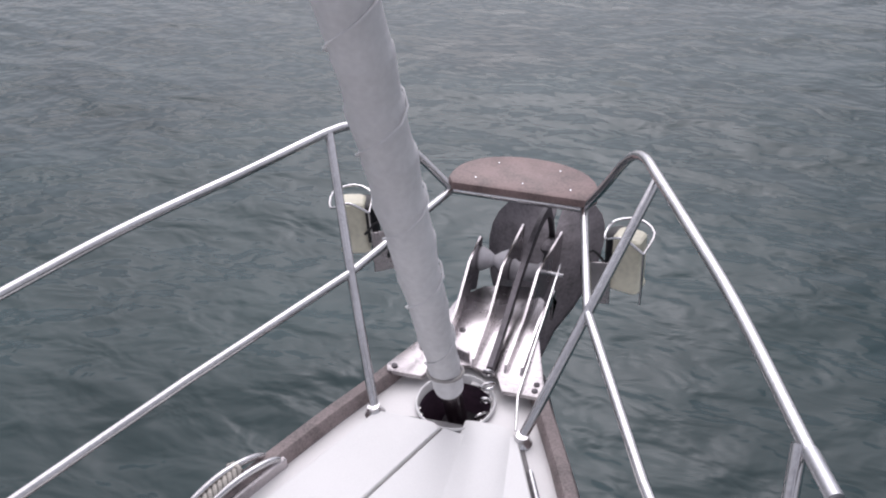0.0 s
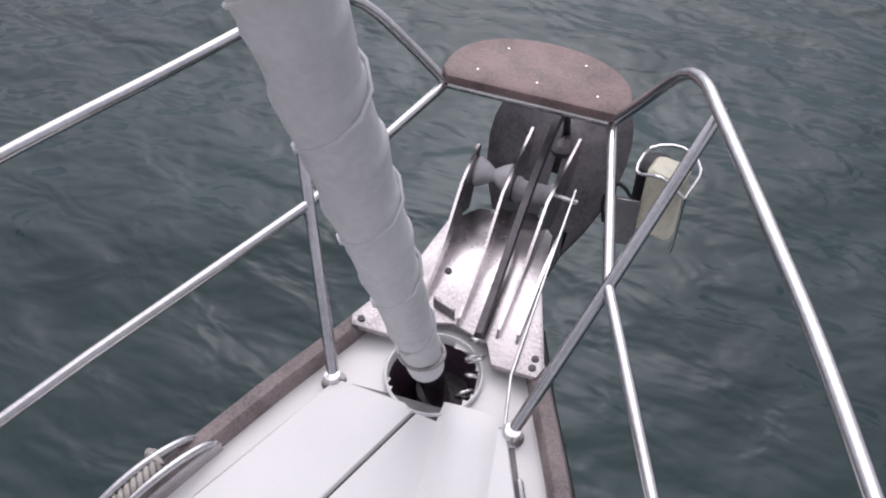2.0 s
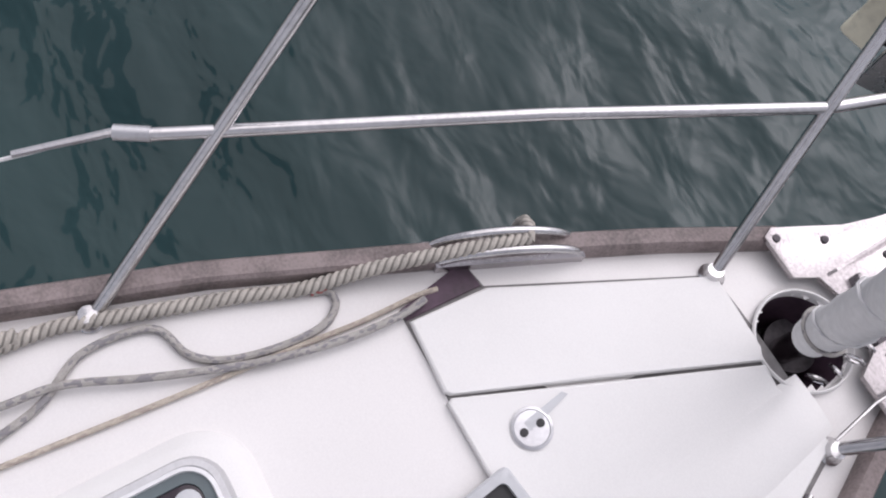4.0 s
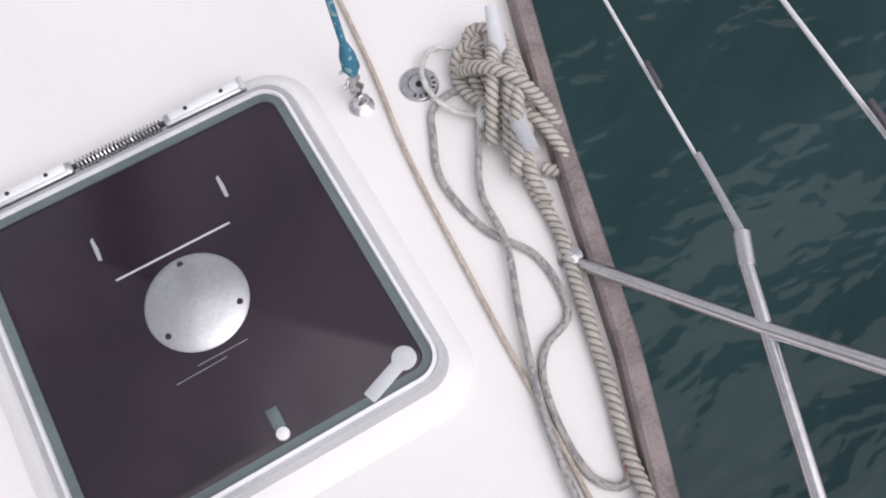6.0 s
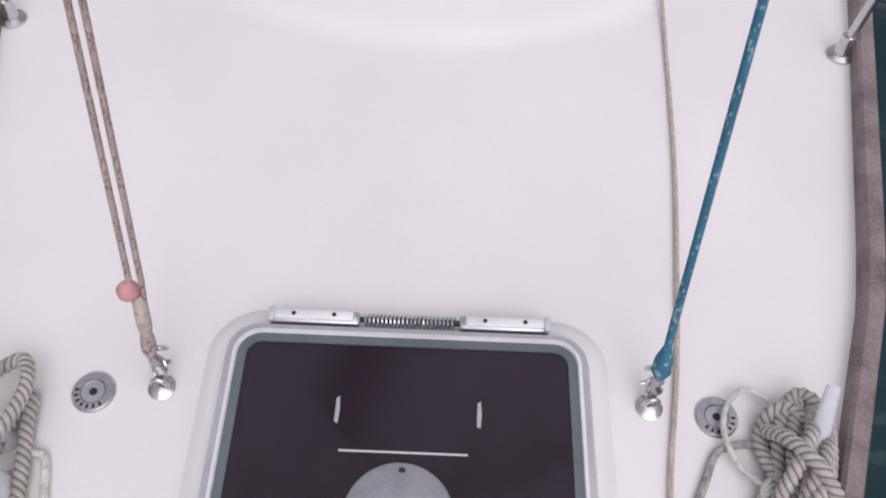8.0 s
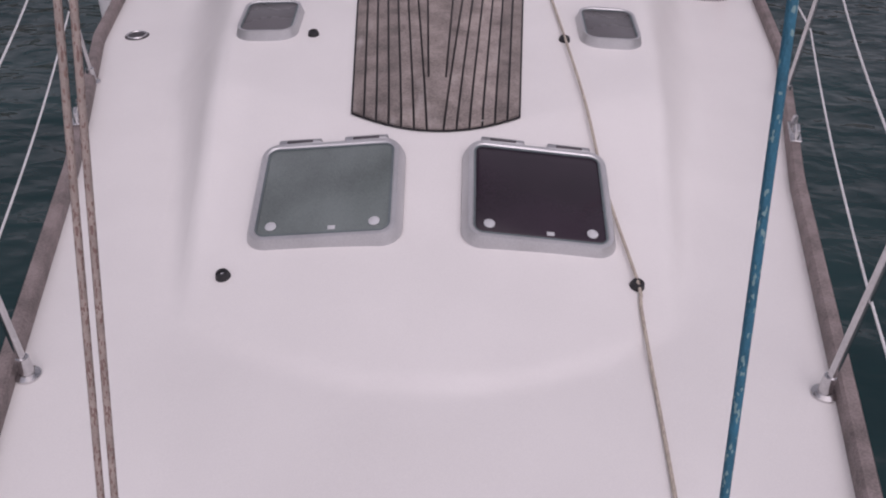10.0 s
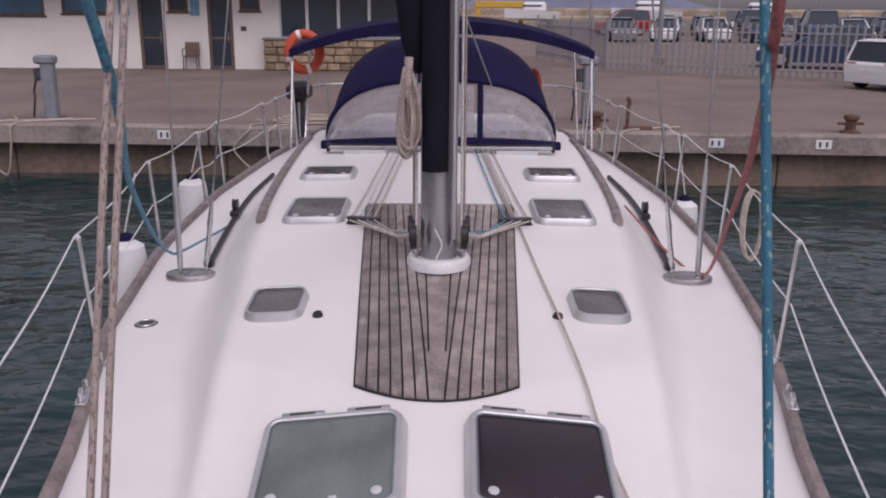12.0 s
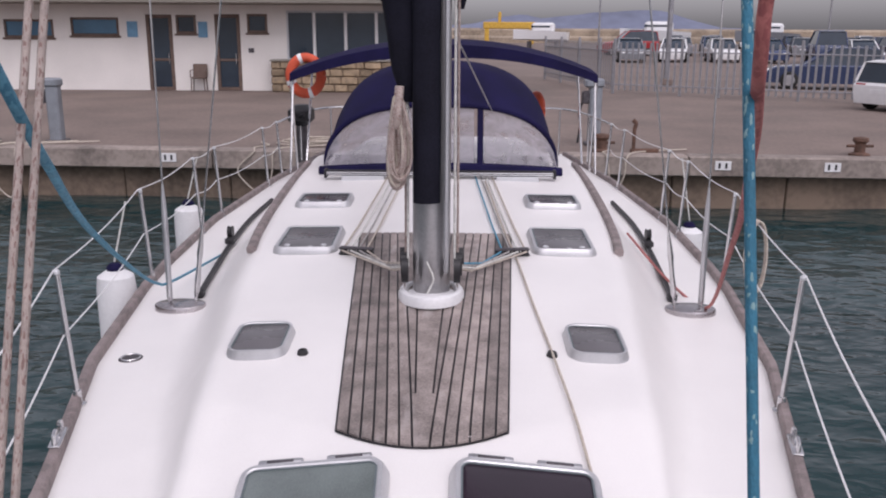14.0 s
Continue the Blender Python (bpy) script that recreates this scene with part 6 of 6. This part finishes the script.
def build_quay_clutter():
    for x, y, h in ((-7.1, 0.75, 1.12), (2.57, 1.35, 1.16)):
        build_pedestal(x, y, h)
    for x, bars in ((-4.75, "16"), (4.55, ""), (6.3, ""), (0.2, ""), (7.6, "")):
        g = thing("berth_plate", "small white berth number plate on the kerb", "sign", Matrix.Translation(quay(x, -0.068, -0.13)) @ pose(0, 0, 0, 0, 0, math.degrees(QA)), group="berth plates")
        part("plate", Shape().box(-0.13, 0.13, -0.008, 0.006, -0.075, 0.075, 0.004), WHITEPLASTIC, g)
        for dx in (-0.06, 0.05):
            part("figure_bar", Shape().box(dx - 0.018, dx + 0.018, -0.011, -0.008, -0.045, 0.045), RUBBER, g, "dark bar of the berth number")
    rnd = random.Random(9)
    for k, x in enumerate((-8.3, -7.9, -3.4, 2.5, 7.8)):
        r = thing("quay_line", "pale mooring line trailing over the quay edge", "rope")
        pts = [quay(x, 0.9, 0.03), quay(x + 0.25, 0.5, 0.03), quay(x + 0.1, 0.1, 0.04), quay(x + 0.15, -0.09, 0.0), quay(x + 0.05 + rnd.uniform(-0.2, 0.2), -0.12, -0.35), quay(x + 0.3, -0.12, -0.6 - rnd.uniform(0, 0.3)), quay(x + 0.45, -0.12, -0.3), quay(x + 0.5, -0.08, 0.02), quay(x + 0.9, 0.4, 0.03), quay(x + 1.6, 0.7, 0.03)]
        part("line", Shape().tube(spline(pts, 0.08), 0.014, 7), BEIGELINE, r)
    for k in range(3):
        thing("lost_line", "pale rope lying in loose loops on the quay", "rope", shape=Shape().tube(spline([quay(-2.6 + 0.5 * math.cos(a) + 0.1 * k, 0.9 + 0.35 * math.sin(a), 0.03 + 0.03 * k) for a in np.linspace(0, 5.6, 12)], 0.08), 0.015, 7), material=BEIGELINE)
    for x in (2.62, 6.9):
        b = thing("iron_bollard", "rusty iron mooring bollard on the quay edge", "bollard", pose(*quay(x, 0.45)))
        part("post", Shape().lathe([(0, 0), (0.17, 0), (0.17, 0.03), (0.09, 0.06), (0.085, 0.2), (0.13, 0.25), (0.12, 0.3), (0, 0.32)], 20), RUST, b)
        part("pin", Shape().tube([(-0.22, 0, 0.16), (0.22, 0, 0.16)], 0.025, 8), RUST, b)
    k = thing("iron_stake", "rusty iron mooring stake with a bent head", "stake", pose(*quay(3.15, 0.4)))
    part("rod", Shape().tube([(0, 0, 0), (0, 0, 0.42)], 0.03, 8), RUST, k)
    part("head", Shape().tube(spline([(0, 0, 0.4), (0.02, 0, 0.5), (-0.03, 0, 0.55)]), 0.035, 8), RUST, k)
    part("foot_bar", Shape().box(-0.05, 0.42, -0.06, 0.06, 0, 0.07, 0.01), RUST, k)
    g = thing("gangplank", "weathered plank and coiled hose at the quay edge", "gangplank", pose(*quay(-8.6, 0.5)))
    part("plank", Shape().box(-0.6, 0.5, -0.15, 0.15, 0.0, 0.06, 0.01), GALV, g)
    part("hose", Shape().tube(circle((-0.2, 0, 0.1), 0.25, 0, 21), 0.03, 8), RUBBER, g)


# ---- car park ----
def build_car(name, label, paint, length, width, height, wagon, m, group="parked cars"):
    c = thing(name, label, "car", m, group)
    L, W, H = length / 2, width / 2, height
    tail = -0.97 if wagon else -0.72
    prof = [(-1, 0.3, 0.92), (-1.0, 0.52, 0.97), (-0.95, 0.6, 0.98), (0.35, 0.6, 0.98), (0.85, 0.53, 0.95), (1.0, 0.4, 0.88), (1.0, 0.25, 0.86)]
    body = []
    for w in (-1, -0.97, 0.97, 1):
        k = 0.94 if abs(w) == 1 else 1
        body.append([(x * L, w * W * pw, 0.14 * H + (z * H - 0.14 * H) * k) for x, z, pw in prof] + [(0.98 * L, w * W * 0.86, 0.15 * H), (-0.98 * L, w * W * 0.9, 0.15 * H)])
    part("body", Shape().rings(body), paint, c)
    cab = [(tail, 0.58, 0.93), (tail + 0.06, 0.96, 0.76), (tail + 0.3, 1.0, 0.75), (0.05, 0.98, 0.75), (0.42, 0.6, 0.9)]
    rows = [[(x * L, s * W * pw, z * H) for x, z, pw in cab] for s in (-1, 1)]
    part("glasshouse", Shape().rings(rows), GLASS, c, "dark car windows")
    roof = [(tail + 0.05, 0.965, 0.77), (tail + 0.3, 1.005, 0.76), (0.06, 0.985, 0.76)]
    part("roof", Shape().rings([[(x * L, s * W * pw, (z + dz) * H) for x, z, pw in roof] for dz in (0, 0.02) for s in ((-1, 1) if dz == 0 else (1, -1))], loop=True, closed=False, cap=False), paint, c)
    for s in (-1, 1):
        for x0, x1 in ((tail, tail + 0.07), (0.05, 0.42)):
            part("pillar", Shape().tube([(x1 * L if x0 > 0 else x1 * L, s * W * 0.77, 0.98 * H), (x0 * L if x0 < 0 else x1 * L, s * W * 0.92, 0.59 * H)] if x0 < 0 else [(x0 * L, s * W * 0.77, 0.98 * H), (x1 * L, s * W * 0.92, 0.59 * H)], 0.04, 6), paint, c)
    for x in (-0.62, 0.62):
        for s in (-1, 1):
            t = part("wheel", Shape().lathe([(0.1, -0.1), (0.27, -0.1), (0.31, -0.07), (0.31, 0.07), (0.27, 0.1), (0.1, 0.1)], 20, pose(x * L, s * (W - 0.09), 0.31, 90, 0, 0)), TYRE, c)
            part("rim", Shape().lathe([(0, -0.105), (0.19, -0.1), (0.2, -0.02), (0.2, 0.02), (0.19, 0.1), (0, 0.105)], 16, pose(x * L, s * (W - 0.085), 0.31, 90, 0, 0)), ALU, t)
    for s in (-1, 1):
        part("tail_lamp", Shape().box(-0.04, 0.05, -0.16, 0.16, -0.07, 0.07, 0.02, pose(-0.975 * L, s * W * 0.7, 0.5 * H)), CARRED, c, "red tail lamp")
        part("headlamp", Shape().box(-0.05, 0.05, -0.15, 0.15, -0.06, 0.06, 0.02, pose(0.96 * L, s * W * 0.65, 0.42 * H)), WHITEPLASTIC, c)
    part("number_plate", Shape().box(-0.01, 0.01, -0.26, 0.26, -0.055, 0.055, 0.003, pose(-1.0 * L, 0, 0.4 * H)), WHITEPLASTIC, c, "blank pale plate")
    return c


def build_fence():
    f = thing("steel_fence", "grey galvanised steel picket fence along the car park", "fence")
    line = [Vector((3.9, 36.0, QUAY)), Vector((5.3, 28.0, QUAY)), Vector((8.2, 26.2, QUAY)), Vector((12.2, 24.0, QUAY)), Vector((17.5, 21.4, QUAY))]
    post = Shape().box(-0.04, 0.04, -0.04, 0.04, 0, 1.75, 0.008).mesh("post", FENCE)
    pick = Shape().box(-0.035, 0.035, -0.012, 0.012, 0.12, 1.62, 0.006).mesh("picket", FENCE)
    for p, q in zip(line, line[1:]):
        d = q - p
        turn = math.degrees(math.atan2(d.y, d.x))
        n = int(d.length / 0.2)
        for z in (0.3, 1.35):
            part("rail", Shape().tube([p + Vector((0, 0, z)), q + Vector((0, 0, z))], 0.022, 6), FENCE, f)
        for k in range(n + 1):
            ob = new("post" if k % 11 == 0 else "picket", post if k % 11 == 0 else pick)
            ob.parent = f
            ob.matrix_basis = Matrix.Translation(p.lerp(q, k / n)) @ pose(0, 0, 0, 0, 0, turn)


def build_boat_ashore(x, y, turn, length, paint, label):
    b = thing("motor_boat", label, "boat", pose(x, y, QUAY, 0, 0, turn), group="boats ashore")
    rows = []
    for t in np.linspace(0, 1, 12):
        w = 0.17 * length * (1 - t ** 2.5)
        z = 0.13 * length + 0.05 * length * t
        rows.append([(length * (t - 0.5), -w, z + 0.9), (length * (t - 0.5), -w * 0.8, 0.95), (length * (t - 0.5), 0, 0.6 + 0.3 * t), (length * (t - 0.5), w * 0.8, 0.95), (length * (t - 0.5), w, z + 0.9)])
    part("hull", Shape().rings(rows), paint, b)
    part("cabin", Shape().box(-0.25 * length, 0.15 * length, -0.11 * length, 0.11 * length, 0.13 * length + 0.88, 0.13 * length + 1.9, 0.2), CARWHITE, b)
    part("windscreen", Shape().box(-0.2 * length, 0.155 * length, -0.112 * length, 0.112 * length, 0.13 * length + 1.3, 0.13 * length + 1.65, 0.1), GLASS, b)
    for dx in (-0.3, 0.2):
        part("cradle", Shape().box(-0.1, 0.1, -1.0, 1.0, 0, 0.75, 0.03, pose(dx * length, 0, 0)), GALV, b)


def build_lamp_post(x, y, h):
    p = thing("lamp_post", "tall slim grey lamp post in the car park", "street lamp", pose(x, y, QUAY), group="car park lamp posts")
    part("pole", Shape().tube([(0, 0, 0), (0, 0, h)], [0.11, 0.06], 10), FENCE, p)
    part("arm", Shape().tube([(0, 0, h - 0.1), (0.8, 0, h + 0.1)], 0.04, 8), FENCE, p)
    part("lantern", Shape().box(0.6, 1.2, -0.12, 0.12, h + 0.05, h + 0.17, 0.03), GALV, p)
    part("base", Shape().box(-0.2, 0.2, -0.2, 0.2, 0, 0.25, 0.03), CONCRETE, p)


build_building()
build_quay_clutter()
build_car("parked_hatchback", "white hatchback with red tail lamps parked on the quay", CARWHITE, 3.6, 1.62, 1.26, True, pose(12.6, 22.7, QUAY, 0, 0, 26))
build_car("parked_saloon", "dark blue saloon parked behind the fence", CARBLUE, 4.5, 1.78, 1.42, False, pose(13.6, 31.0, QUAY, 0, 0, 160))
build_car("parked_pickup", "red off-road car parked far off", CARRED, 4.6, 1.85, 1.9, True, pose(13.9, 70.0, QUAY, 0, 0, 182))
_rnd = random.Random(21)
_proto = {}
for _k in range(64):
    _row = _k // 16
    _mat = (CARWHITE, CARGREY, CARBLUE, CARGREY, CARWHITE, CARBLUE)[_rnd.randrange(6)]
    _van = _rnd.random() < 0.12
    _m = pose(11.5 + (_k % 16) * (2.9 + 0.4 * _row) + _row * 3 + _rnd.uniform(-0.5, 0.5), 57 + 14 * _row + _rnd.uniform(-1.0, 1.0) - 0.25 * (_k % 16), QUAY, 0, 0, 80 + _rnd.uniform(-6, 6) + 180 * _rnd.randrange(2))
    _key = (_mat.name, _van)
    if _key in _proto:
        copy_thing(_proto[_key], _m)
    else:
        _word = _mat.name.replace("_car_paint", "").replace("_", " ")
        _proto[_key] = build_car("parked_car", f"{_word} {'van' if _van else 'car'} in the harbour car park", _mat, 4.9 if _van else 4.2, 1.9 if _van else 1.75, 2.0 if _van else 1.45, _van, _m)
build_fence()
for _x, _y, _t, _l, _p, _w in ((20, 88, 170, 6.8, CARWHITE, "white motor cruiser standing ashore"), (9.5, 96, 165, 6, CARWHITE, "white motor boat on a cradle"), (31, 88, 172, 6, CARGREY, "grey motor boat standing ashore"), (44, 80, 15, 6.5, CARWHITE, "white motor boat at the far end"), (58, 78, 10, 6.5, CARWHITE, "white motor boat beside the breakwater")):
    build_boat_ashore(_x, _y, _t, _l, _p, _w)
build_lamp_post(8.1, 32.5, 9.5)
build_lamp_post(14.5, 88.0, 10.0)
build_lamp_post(40.0, 95.0, 10.0)
_c = thing("yellow_crane", "yellow harbour boat crane in the distance", "crane", pose(7.6, 120, QUAY))
part("beam", Shape().box(-3.5, 3.5, -0.4, 0.4, 2.0, 2.9, 0.1), YELLOW, _c)
for _x in (-3.0, 3.0):
    part("leg", Shape().box(_x - 0.3, _x + 0.3, -0.4, 0.4, 0, 2.0, 0.05), YELLOW, _c)
part("jib", Shape().box(-1.5, -1.1, -0.2, 0.2, 2.9, 4.2, 0.05), YELLOW, _c)
